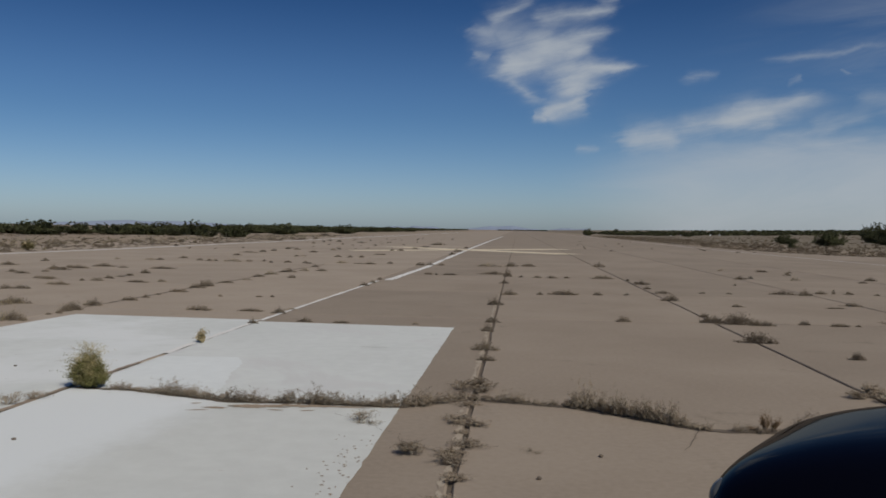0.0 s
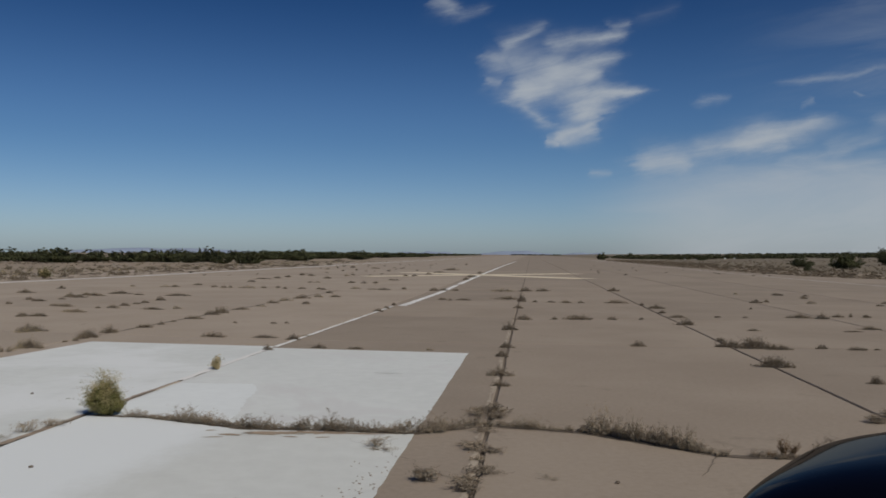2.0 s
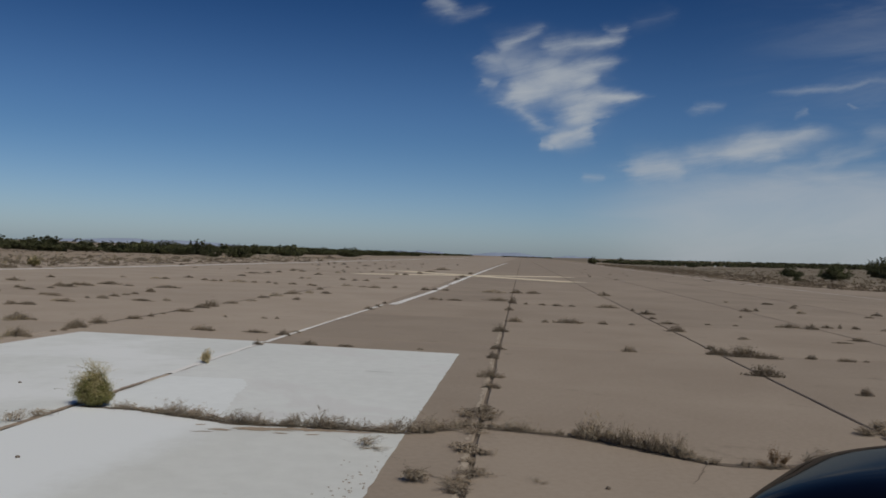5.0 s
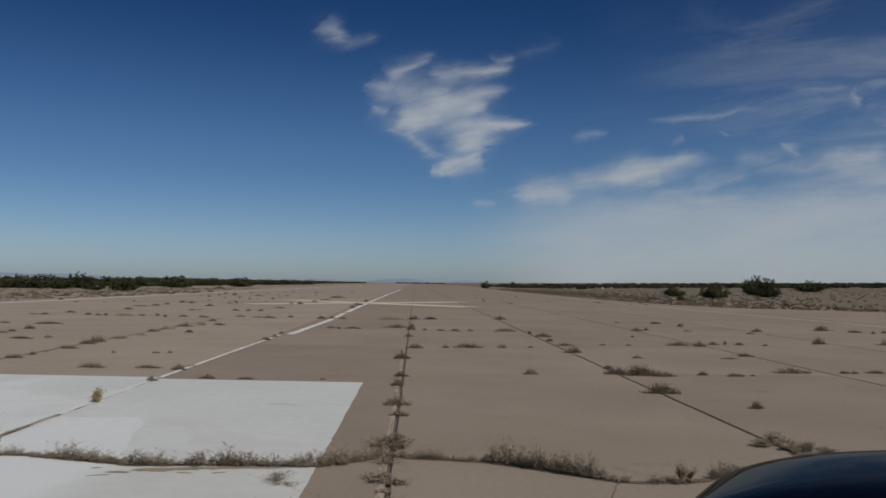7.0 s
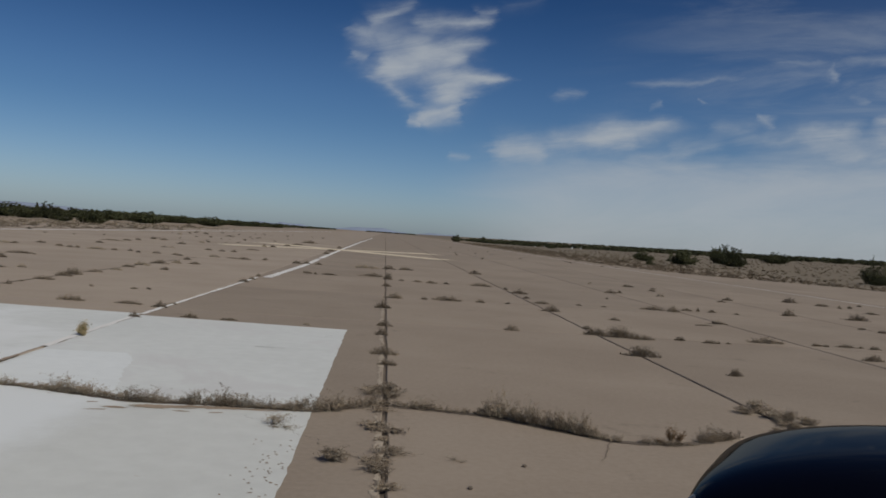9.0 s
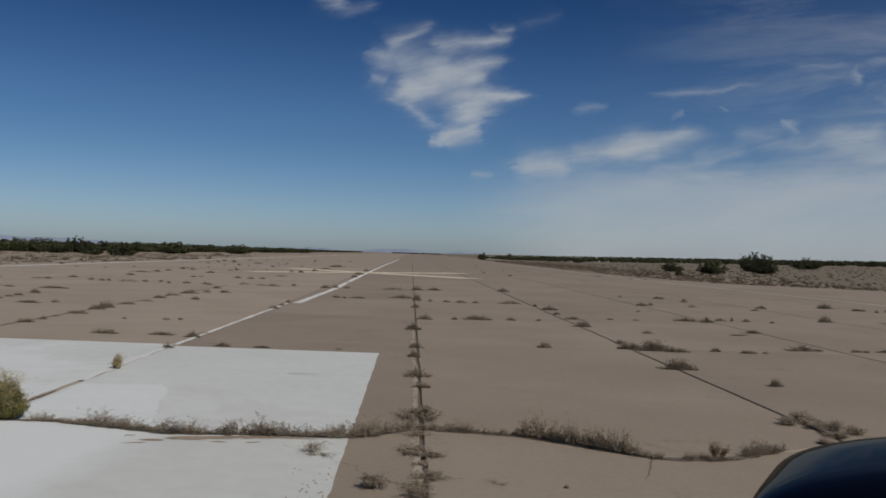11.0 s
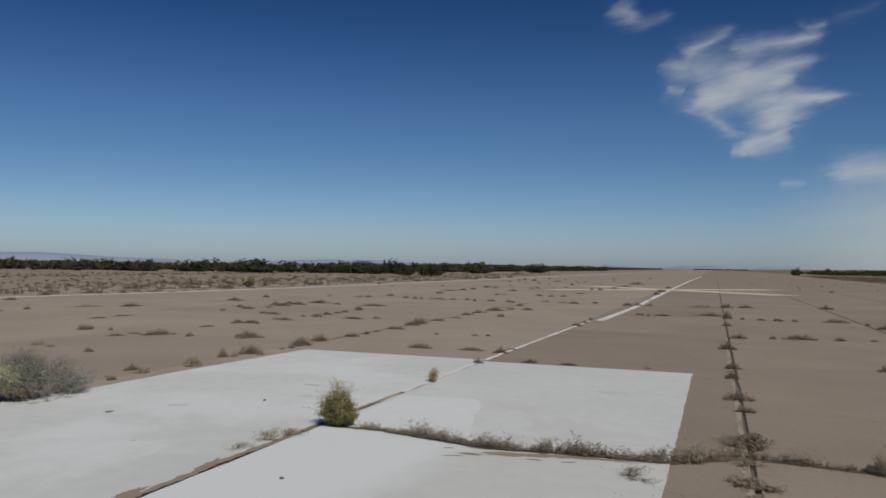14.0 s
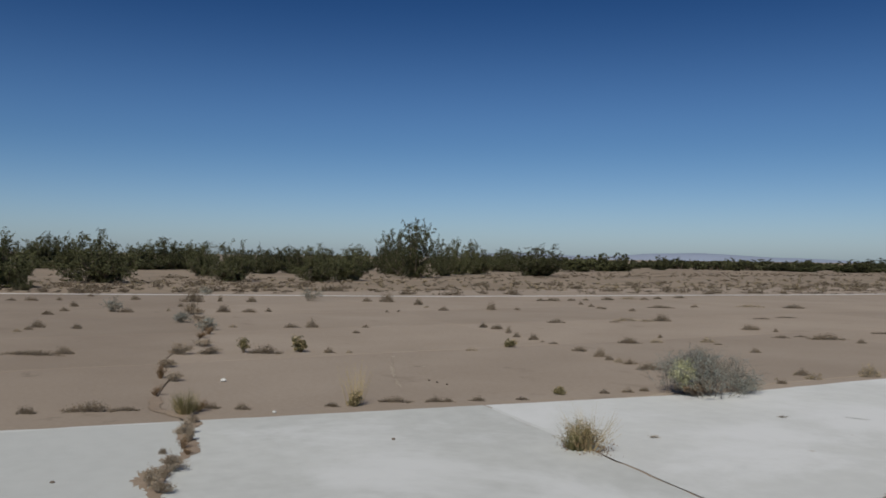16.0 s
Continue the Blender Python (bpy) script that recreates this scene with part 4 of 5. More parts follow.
def build_hedge():
    """Tangled dry weeds that fill the wandering cross joint."""
    label = "tangled grey-brown dry weeds growing along a cracked joint"
    def tangle(x, length, tall, turn=0.0):
        ob = new("tangled_weed", random.choice(TANGLE))
        slope = math.degrees(math.atan2(hedge_y(x + 0.15) - hedge_y(x - 0.15), 0.3))
        ob.matrix_world = pose(x, hedge_y(x) + random.uniform(0.0, 0.04), 0.0, 0, 0, slope + random.choice((0, 180))) @ Matrix.Diagonal((length / 0.7, 0.9, tall / 0.21, 1))
        tagged(ob, label, "weed", "weeds along the cross joint")

    x = -3.35
    while x < -0.15:
        tangle(x, random.uniform(0.40, 0.70), 0.125 + 0.085 * noise.noise(Vector((x * 2.3, 3.0, 0.0))) + random.uniform(-0.03, 0.03) - (0.03 if x < -2.9 else 0.0))
        x += random.uniform(0.15, 0.25)
    for x, length, tall in ((0.05, 0.5, 0.12), (0.25, 0.5, 0.12), (0.42, 0.35, 0.08), (0.64, 0.28, 0.07), (0.88, 0.35, 0.08), (1.0, 0.40, 0.17), (1.10, 0.36, 0.26), (1.18, 0.40, 0.24), (1.30, 0.45, 0.19), (1.44, 0.45, 0.17), (1.56, 0.40, 0.22), (1.64, 0.40, 0.20), (1.76, 0.35, 0.12), (1.86, 0.25, 0.07),
                            (2.26, 0.26, 0.06), (2.44, 0.26, 0.06), (2.80, 0.30, 0.11), (2.92, 0.30, 0.12), (3.02, 0.26, 0.09)):
        tangle(x, length, tall)
    for x, y, w, h in ((0.0, 0.62, 0.42, 0.65), (-0.12, 0.55, 0.36, 0.5), (0.1, 0.42, 0.34, 0.6), (-0.04, -0.25, 0.26, 0.5), (-0.1, -0.95, 0.34, 0.5), (0.06, -1.05, 0.28, 0.5), (-0.02, -1.35, 0.20, 0.4),
                       (0.04, -1.75, 0.28, 0.55), (-0.05, -1.95, 0.26, 0.5), (-0.08, -2.25, 0.30, 0.5), (0.0, -2.6, 0.26, 0.5), (-0.04, -3.1, 0.3, 0.5)):
        weed(x, y, w * 1.3, h * 0.85, SPRAWL, "sprawling dry weed rooted in a slab joint", "sprawling_weed", "weeds along the long joint")
    for x, y, w, h in ((-0.40, -1.98, 0.32, 0.62), (3.72, 0.66, 0.34, 0.45), (3.88, 0.72, 0.40, 0.55), (3.94, 0.42, 0.36, 0.50), (4.02, 0.22, 0.40, 0.55), (4.20, 0.26, 0.34, 0.45), (3.92, 0.04, 0.30, 0.35), (3.66, -0.26, 0.30, 0.30)):
        weed(x, y, w, h, NEAR, "small tangled grey weed on the concrete", "tangled_weed", "weeds on the runway")
    for x, y, w, h in ((-0.90, -1.00, 0.42, 0.5), (-0.80, -1.12, 0.3, 0.35), (-4.08, -0.85, 0.5, 0.5), (-4.0, -0.55, 0.42, 0.45), (-4.12, -1.2, 0.36, 0.4), (-6.3, -0.2, 0.2, 0.3), (-6.15, -2.1, 0.2, 0.3), (0.51, -1.82, 0.22, 0.32)):
        weed(x, y, w, h, TWIGGY, "thin grey twiggy weed on white paint", "twiggy_weed", "weeds on the white square")
    for x, y, w, h in ((2.40, -0.93, 0.22, 1.25), (2.48, -0.90, 0.22, 0.95), (2.30, -0.94, 0.2, 0.4)):
        weed(x, y, w, h, RUSTY, "small orange-brown dry weed in a crack", "rusty_weed", "weeds along the cross joint")
    # weeds in the crack that runs west across the white square
    for x, y, w, h in ((-23.14, -2.04, 0.36, 0.24), (-20.95, -2.35, 0.27, 0.13), (-19.32, -2.64, 0.32, 0.17), (-17.32, -3.1, 0.24, 0.13), (-16.7, -3.42, 0.26, 0.09), (-15.2, -3.75, 0.25, 0.12), (-13.99, -3.93, 0.25, 0.09), (-14.11, -4.4, 0.26, 0.14), (-12.71, -4.93, 0.2, 0.11), (-11.63, -5.2, 0.16, 0.13), (-11.28, -5.13, 0.18, 0.1), (-10.34, -5.53, 0.15, 0.09), (-9.17, -5.34, 0.23, 0.08), (-8.62, -5.54, 0.12, 0.07), (-8.09, -5.72, 0.15, 0.09), (-7.8, -5.75, 0.11, 0.08), (-7.55, -5.87, 0.14, 0.07), (-7.32, -5.89, 0.11, 0.05), (-6.93, -6.07, 0.21, 0.09), (-6.75, -6.23, 0.16, 0.06), (-6.51, -6.32, 0.17, 0.1), (-6.34, -6.3, 0.15, 0.07), (-7.42, -6.05, 0.06, 0.04)):
        weed(x, y, w * (1.9 if x < -9.5 else 1.55), h / w * (1.25 if x < -9.5 else 1.75), RUSTY if random.random() < 0.25 else NEAR, "dry brown weed in a broken slab joint", "tangled_weed", "weeds in the western crack")


def tuft_mesh(name, seed, blades, width, height, spread, mat, w=0.006, droop=0.0, low=0.35, sides=0.0):
    """Upright stems of a grass-like bush, fanned out from its root."""
    rng = random.Random(seed)
    V, F, S = [], [], []
    for i in range(blades):
        az, out = rng.uniform(0, 6.283), rng.random() ** 0.6
        root = width * 0.20 * rng.random()
        top = height * rng.uniform(low, 1.0) * (1.0 - 0.45 * out * sides)
        base = (root * math.cos(az), root * math.sin(az), 0.0)
        r = width * 0.5 * out * spread
        tip = (r * math.cos(az) + base[0], r * math.sin(az) + base[1], top)
        blade(V, F, S, base, tip, w, 0, droop, az)
    return mesh_of(name, V, F, [mat], False, S)


def leafy_mesh(name, seed, count, rx, rz, z0, mat, size, power=1.0, hollow=0.55, lumps=6):
    """Small leaves in lumps over an egg-shaped outline."""
    rng = random.Random(seed)
    V, F, S = [], [], []
    centres = []
    for i in range(lumps * 4):
        az, el = rng.uniform(0, 6.283), math.asin(rng.uniform(-0.5, 1.0))
        r = rng.uniform(hollow, 1.0)
        centres.append((rx * r * math.cos(az) * math.cos(el), rx * r * math.sin(az) * math.cos(el), z0 + rz * r * math.sin(el), rng.uniform(0.16, 0.34)))
    for i in range(count):
        c = rng.choice(centres)
        at = (c[0] + rng.gauss(0, c[3] * rx), c[1] + rng.gauss(0, c[3] * rx), max(0.01, c[2] + rng.gauss(0, c[3] * rz)))
        leaf(V, F, S, at, size * rng.uniform(0.6, 1.5), 0, rng)
    return mesh_of(name, V, F, [mat], False, S)


def bush(name, x, y, label, parts_list, turn=0.0, category="bush"):
    root = new(name)
    root.matrix_world = pose(x, y, 0.0, 0, 0, turn)
    for part_name, data, part_label in parts_list:
        part(part_name, data, root, part_label)
    return tagged(root, label, category)


def build_bushes():
    tops = sprig_mesh("flowering_top", 3, 230, 0.29, 0.50, [FLOWER, FLOWER, GREEN], 0.006, 5, 15, 9, (1, 1, 2), 0.008, 0.003)
    bush("rabbitbrush", -3.8, 0.03, "small green bush with yellow dry tips in a joint corner", [
        ("foliage", sprig_mesh("foliage", 2, 290, 0.39, 0.35, [OLIVE, GREEN, OLIVE], 0.0075, 6, 15, 10, (1, 1, 2), 0.009, 0.004), "green narrow leaves"),
        ("flowering_top", tops, "straw-yellow dry flower heads")])
    bush("straw_bush", -3.9, 3.35, "tiny straw-yellow bush in a slab joint", [
        ("stem", tuft_mesh("stem", 5, 50, 0.13, 0.22, 0.9, STRAW, 0.005, 0.02), ""),
        ("foliage", sprig_mesh("foliage", 6, 46, 0.17, 0.22, [STRAW, STRAW, OLIVE], 0.009, 4, 6, 5, (1, 1, 2), 0.008, 0.003), "")])
    fresh = tuft_mesh("green_tuft", 8, 300, 0.34, 0.30, 0.8, OLIVE, 0.0035, 0.03, 0.25, 0.5)
    for v in fresh.vertices:
        v.co += Vector((-0.07, -0.065, 0.0))
    bush("grass_tuft", -6.02, -2.95, "ragged tuft of half-dry grass on the white paint", [
        ("green_tuft", fresh, "olive green blades"),
        ("dry_tuft", sprig_mesh("dry_tuft", 9, 110, 0.62, 0.34, [STRAW, RUST, OLIVE], 0.007, 4, 4, 8, (1, 2), 0.010, 0.0035), "straw-coloured and rusty dry blades"),
        ("litter", leafy_mesh("litter", 10, 900, 0.19, 0.05, 0.04, RUST, 0.008), "orange-brown dead leaves at the foot"),
        ("seed_stalk", tuft_mesh("seed_stalk", 11, 60, 0.60, 0.46, 0.95, STRAW, 0.0035, 0.03, 0.5, 0.3), "pale straw seed stalks")])
    brown = sprig_mesh("dead_wood", 17, 60, 0.55, 0.24, [BARK, DRY, RUST], 0.012, 5, 8, 4, (1, 2))
    for v in brown.vertices:
        v.co += Vector((0.24, -0.30, 0.02))
    yellow = sprig_mesh("yellow_sprig", 16, 80, 0.34, 0.42, [BLOOM, BLOOM, BLOOM], 0.011, 5, 9, 4, (1, 2))
    for v in yellow.vertices:
        v.co += Vector((0.14, -0.42, 0.10 + 0.02 * v.co.x))
    bush("saltbush", -7.85, 0.30, "sprawling grey-green bush with dead twigs beside white paint", [
        ("foliage", sprig_mesh("foliage", 15, 430, 1.50, 0.58, [BARK, SAGE, GREY], 0.0075, 7, 15, 11, (1, 1, 1, 2), 0.014, 0.004, 0.72), "fine grey-green leaves"),
        ("yellow_sprig", yellow, "pale yellow sprigs"),
        ("dead_wood", brown, "brown dead twigs")])
    bush("dead_grass_tuft", -8.80, -3.80, "pale dead grass with tall thin stalks", [
        ("stalk", tuft_mesh("stalk", 18, 64, 0.44, 0.56, 0.8, STRAW, 0.004, 0.02, 0.45), "tall thin stalks"),
        ("foliage", sprig_mesh("foliage", 20, 30, 0.22, 0.15, [DRY, OLIVE, STRAW], 0.011, 5, 9, 5, (1, 1, 2)), "small olive leaves at the foot")])
    bush("grass_tuft", -9.05, -5.5, "olive half-dry grass tuft in a crack", [
        ("green_tuft", tuft_mesh("green_tuft", 22, 480, 0.30, 0.30, 0.95, OLIVE, 0.003, 0.04, 0.25, 0.5), ""),
        ("dry_tuft", tuft_mesh("dry_tuft", 23, 160, 0.32, 0.28, 0.95, STRAW, 0.0025, 0.04, 0.3, 0.4), "")])
    for x, y, w, h in ((-13.7, -2.55, 0.34, 0.30), (-14.0, -3.42, 0.22, 0.28), (-13.0, 1.08, 0.22, 0.18), (-8.45, -1.35, 0.16, 0.10), (-28.7, 40.4, 0.8, 0.9)):
        bush("green_shrub", x, y, "small ragged yellow-green shrub on bare concrete", [
            ("foliage", sprig_mesh("foliage", int(x * 7), 44, w * 1.1, h, [DRY, OLIVE, STRAW], w * 0.05, 5, 8, 7, (1, 1, 1, 2), w * 0.04, w * 0.02), "")], 0, "shrub")
    for x, y, w, h in ((-24.7, -3.8, 0.9, 0.50), (-28.3, 3.2, 1.2, 0.6), (-33.5, 1.0, 0.8, 0.4), (-18.2, -2.95, 0.5, 0.30), (-20.4, -2.9, 0.5, 0.3)):
        bush("grey_shrub", x, y, "pale grey open shrub on the runway edge", [
            ("foliage", sprig_mesh("foliage", int(x * 5), 34, w, h, [GREY, SAGE, GREY], 0.020, 6, 4, 9, (1, 1, 2), 0.03, 0.010), "")], 0, "shrub")


SPRAWL = [sprig_mesh("sprawling_weed", 70 + i, 30, 1.0, 0.42, [BARK, TWIG, ASH], 0.020, 6, 8, 7, (1, 1, 2), 0.022, 0.010) for i in range(4)]
RUSTY = [clump_mesh("rusty_weed", 80 + i, 160, 500, 0.75, [RUST, RUST, DRY], 0.024, 0.010, 0.4, 0.5) for i in range(2)]
build_hedge()
build_bushes()


# ---- loose dirt on the slabs ----
def dirt_patch(x, y, rx, ry, turn, seed, label):
    n, verts = 96, []
    for i in range(n):
        a = i / n * 6.283
        r = 0.85 + 0.55 * noise.noise(Vector((math.cos(a) * 1.5, math.sin(a) * 1.5, seed))) + 0.55 * noise.noise(Vector((math.cos(a) * 5, math.sin(a) * 5, seed + 3))) + random.uniform(-0.12, 0.12)
        px, py = rx * r * math.cos(a), ry * r * math.sin(a)
        c, s = math.cos(turn), math.sin(turn)
        verts.append((x + px * c - py * s, y + px * s + py * c, 0.007))
    verts.append((x, y, 0.012))
    faces = [(i, (i + 1) % n, n) for i in range(n)]
    tagged(new("dirt_patch", mesh_of("dirt_patch", verts, faces, [LOOSE], True)), label, "dirt", "dirt on the slabs")


dirt_patch(-1.86, -0.60, 0.30, 0.07, 0.16, 1, "thin brown dirt washed over white paint")
stains = random.Random(8)
for i in range(16):
    sx = stains.uniform(-2.5, -1.35)
    dirt_patch(sx, bent(SAG, sx) - 0.10 - abs(stains.gauss(0, 0.11)) - (0.12 if sx < -2.1 else 0.0), stains.uniform(0.03, 0.12), stains.uniform(0.010, 0.03), stains.uniform(-0.1, 0.35), 60 + i, "thin rusty dirt washed over white paint")
dirt_patch(-1.35, -0.53, 0.50, 0.045, 0.02, 2, "thin brown dirt washed over white paint")
dirt_patch(-4.03, -1.75, 0.06, 0.24, 0.0, 3, "brown dirt heaped in a slab joint")
dirt_patch(-4.06, -2.75, 0.07, 0.22, 0.1, 4, "brown dirt heaped in a slab joint")
dirt_patch(-6.7, -6.33, 0.26, 0.09, -0.3, 5, "brown dirt spilled from a crack")
fill_v, fill_f = strip([(-3.99, -9.0), (-3.99, 0.0), (-3.985, 1.6)], 0.060, 0.0065, 4.4, 0.03, 0.06)
tagged(new("joint_sand", mesh_of("joint_sand", fill_v, fill_f, [LOOSE])), "brown sand filling a wide slab joint", "sand", kind="structure")
fill_v, fill_f = strip([(lane_joint(0.0, -9 + 0.25 * i) - 0.048, -9 + 0.25 * i) for i in range(90)], 0.036, 0.004, 6.1, 0.04, 0.05)
tagged(new("joint_sand", mesh_of("joint_sand", fill_v, fill_f, [PALE_SAND])), "pale sand spilling from a slab joint", "sand", kind="structure")
fill_v, fill_f = strip([(x / 10, hedge_y(x / 10)) for x in range(-39, 29)], 0.09, 0.0055, 8.8, 0.03, 0.06)
tagged(new("joint_dirt", mesh_of("joint_dirt", fill_v, fill_f, [JOINT])), "dark dirt in a broken cross joint", "dirt", kind="structure")
fill_v, fill_f = strip([(-5.6 - 0.2 * i, bent(WEST, -5.6 - 0.2 * i)) for i in range(24)], 0.115, 0.0075, 2.2, 0.05, 0.05)
tagged(new("crack_dirt", mesh_of("crack_dirt", fill_v, fill_f, [LOOSE])), "brown dirt in a broken crack through white paint", "dirt", kind="structure")

fill_v, fill_f = strip([(lane_joint(-7.95, 7.0 + 0.5 * i), 7.0 + 0.5 * i) for i in range(44)], 0.07, 0.004, 7.7, 0.05, 0.08)
tagged(new("joint_dirt", mesh_of("joint_dirt", fill_v, fill_f, [JOINT])), "dark dirt along a weedy slab joint", "dirt", kind="structure")
for streak in ([(-12.64, -1.42), (-11.5, -2.0), (-10.32, -2.55), (-9.69, -2.8)], [(-11.43, -1.76), (-11.26, -1.59)], [(-10.7, -2.01), (-10.61, -1.91)]):
    fill_v, fill_f = strip(streak, 0.05, 0.004, streak[0][0], 0.035, 0.06)
    tagged(new("sand_streak", mesh_of("sand_streak", fill_v, fill_f, [PALE_SAND])), "faint pale streak of sand on a slab", "sand", kind="structure")

for streak in ([(-5.4, 2.45), (-5.15, 2.42)], [(-4.95, 1.5), (-4.85, 1.6)], [(-6.0, 0.4), (-5.8, 0.5)], [(-1.7, 3.3), (-1.3, 3.25)], [(-0.95, 4.6), (-0.8, 4.9)]):
    fill_v, fill_f = strip(streak, 0.030, 0.0078, streak[0][0], 0.022, 0.04)
    tagged(new("scuff", mesh_of("scuff", fill_v, fill_f, [DULL])), "faint grey scuff on white paint", "scuff", kind="structure")

fill_v, fill_f = strip([(x / 10, cross_joint(-6.0, -2.92, x / 10)) for x in range(-80, -60)], 0.055, 0.0062, 5.5, 0.008, 0.05)
tagged(new("painted_joint", mesh_of("painted_joint", fill_v, fill_f, [WHITE])), "slab joint filled with white paint", "runway marking", kind="structure")

chips = random.Random(5)
for i in range(64):
    cy = chips.uniform(-3.6, -1.5)
    cx = -0.66 - abs(chips.gauss(0, 0.10)) - (chips.uniform(0, 0.25) if i % 4 == 0 else 0.0)
    dirt_patch(cx, cy, chips.uniform(0.004, 0.014), chips.uniform(0.003, 0.008), chips.uniform(-1.2, 0.3), 20 + i, "small bare spot worn through white paint")


def crack(points, label="thin dark crack across a slab"):
    v, f = strip(points, 0.0045, 0.0045, points[0][0] + points[0][1], 0.005, 0.03)
    for i in range(0, len(v), 2):
        d = 0.05 * noise.noise(Vector((v[i][0] * 6, v[i][1] * 6, 2.0))) + 0.02 * noise.noise(Vector((v[i][0] * 22, v[i][1] * 22, 7.0)))
        v[i], v[i + 1] = (v[i][0] + d, v[i][1] + d, v[i][2]), (v[i + 1][0] + d, v[i + 1][1] + d, v[i + 1][2])
    tagged(new("crack", mesh_of("crack", v, f, [JOINT])), label, "crack", kind="structure")


crack([(-1.15, -0.75), (-0.86, -1.06), (-0.60, -1.35), (-0.42, -1.60), (-0.12, -1.95)])
crack([(1.95, -1.0), (2.12, -1.05), (2.3, -1.0)])
crack([(1.62, -1.65), (1.72, -1.45), (1.80, -1.20), (1.86, -1.02)])
crack([(2.0, -0.72), (2.2, -0.70), (2.5, -0.74)])
crack([(4.0, 11.0), (6.2, 11.1), (8.0, 11.15), (11.5, 11.3)])
crack([(4.9, 7.35), (8.0, 7.4), (12.0, 7.5)])


def pebble(x, y, size, mat, label):
    bm = bmesh.new()
    bmesh.ops.create_icosphere(bm, subdivisions=2, radius=size)
    for v in bm.verts:
        v.co *= 1 + 0.25 * noise.noise(v.co * 3 / size + Vector((x, y, 0)))
        v.co.z *= 0.6
    me = bpy.data.meshes.new("stone")
    bm.to_mesh(me)
    bm.free()
    me.materials.append(mat)
    ob = new("stone", me)
    ob.location = (x, y, size * 0.5)
    tagged(ob, label, "stone", "stones on the runway")


pebble(-11.04, -4.57, 0.036, WHITE, "small white stone on the concrete")
pebble(-8.75, -4.7, 0.022, WHITE, "small white stone on the concrete")
for px, py in ((-10.04, -2.21), (-9.85, -2.2), (-9.64, -2.18), (-7.1, -4.2), (-6.9, -6.9), (-3.3, -2.0), (0.55, -2.5), (1.0, -1.9), (-5.2, 1.1)):
    pebble(px, py, 0.018, JOINT, "small dark stone on the slab")


# ---- creosote bushes ----
def creosote(seed, height, width, limbs=24, twigs=9, leaves=60, leaf_size=0.05):
    """Limbs that fan out from the ground like a vase, with leafy upright twigs."""
    rng = random.Random(seed)
    V, F, S = [], [], []
    LV, LF, LS = [], [], []
    for i in range(limbs):
        az, out = 6.283 * i / limbs + rng.uniform(-0.3, 0.3), rng.random() ** 0.55
        top = height * rng.uniform(0.60, 0.92) * (1.0 - 0.74 * out ** 2)
        tip = Vector((width * 0.46 * out * math.cos(az), width * 0.46 * out * math.sin(az), top))
        base = Vector((rng.uniform(-0.15, 0.15), rng.uniform(-0.15, 0.15), 0.0))
        prev = base
        for s in range(1, 6):
            t = s / 5
            p = base + Vector(((tip.x - base.x) * t ** 0.55, (tip.y - base.y) * t ** 0.55, tip.z * t ** 1.15)) + Vector((rng.gauss(0, 0.03), rng.gauss(0, 0.03), 0)) * width * 0.3
            w = 0.085 * (1 - 0.75 * t) * height / 3
            blade(V, F, S, prev, p, w, 0, 0.0, az)
            blade(V, F, S, prev, p, w, 0, 0.0, az + 1.6)
            for j in range(twigs // 5 + 1):
                k = p + (prev - p) * rng.random()
                q = k + Vector((rng.gauss(0, 0.06) * width, rng.gauss(0, 0.06) * width, rng.uniform(-0.06, 0.20) * height))
                q.z = max(q.z, 0.12)
                blade(V, F, S, k, q, w * 0.45, 0, 0.0, az + j)
                for m in range(leaves):
                    r = rng.uniform(0.1, 1.0) ** 0.7
                    g = 0.075 * (1.15 - 0.65 * r) * height / 3
                    at = k + (q - k) * r + Vector((rng.gauss(0, g), rng.gauss(0, g), rng.gauss(0, g)))
                    at.z = max(at.z, 0.10)
                    leaf(LV, LF, LS, at, leaf_size * rng.uniform(0.6, 1.4), 0, rng)
            prev = p
    return mesh_of("trunk", V, F, [BARK], False, S), mesh_of("crown", LV, LF, [CREO], False, LS)


CREOSOTES = [creosote(200 + i, 3.0, (4.2, 3.8, 4.6, 3.4, 4.0)[i], (26, 22, 28, 22, 24)[i], 20, 30, 0.046) for i in range(5)]
FAR_CREOSOTES = [creosote(220 + i, 3.0, (4.2, 3.8, 4.6)[i], 15, 14, 22, 0.11) for i in range(3)]
ROUND = [creosote(240 + i, 3.0, 4.0, 32, 20, 34, 0.056) for i in range(2)]
TALL = creosote(230, 3.0, 4.2, 18, 15, 40, 0.044)


def plant_creosote(x, y, height, width, kind=None, label="dark green creosote bush on pale sand"):
    pick = kind or (CREOSOTES[random.randrange(5)] if math.hypot(x, y) < 105 else FAR_CREOSOTES[random.randrange(3)])
    root = new("creosote_bush")
    sx = width / 4.0 * 1.36
    root.matrix_world = pose(x, y, land_height(x, y) - 0.03, 0, 0, random.uniform(0, 360)) @ Matrix.Diagonal((sx, sx, height / 3.0 * 1.13, 1))
    part("trunk", pick[0], root)
    part("crown", pick[1], root)
    return tagged(root, label, "bush", "creosote bushes")


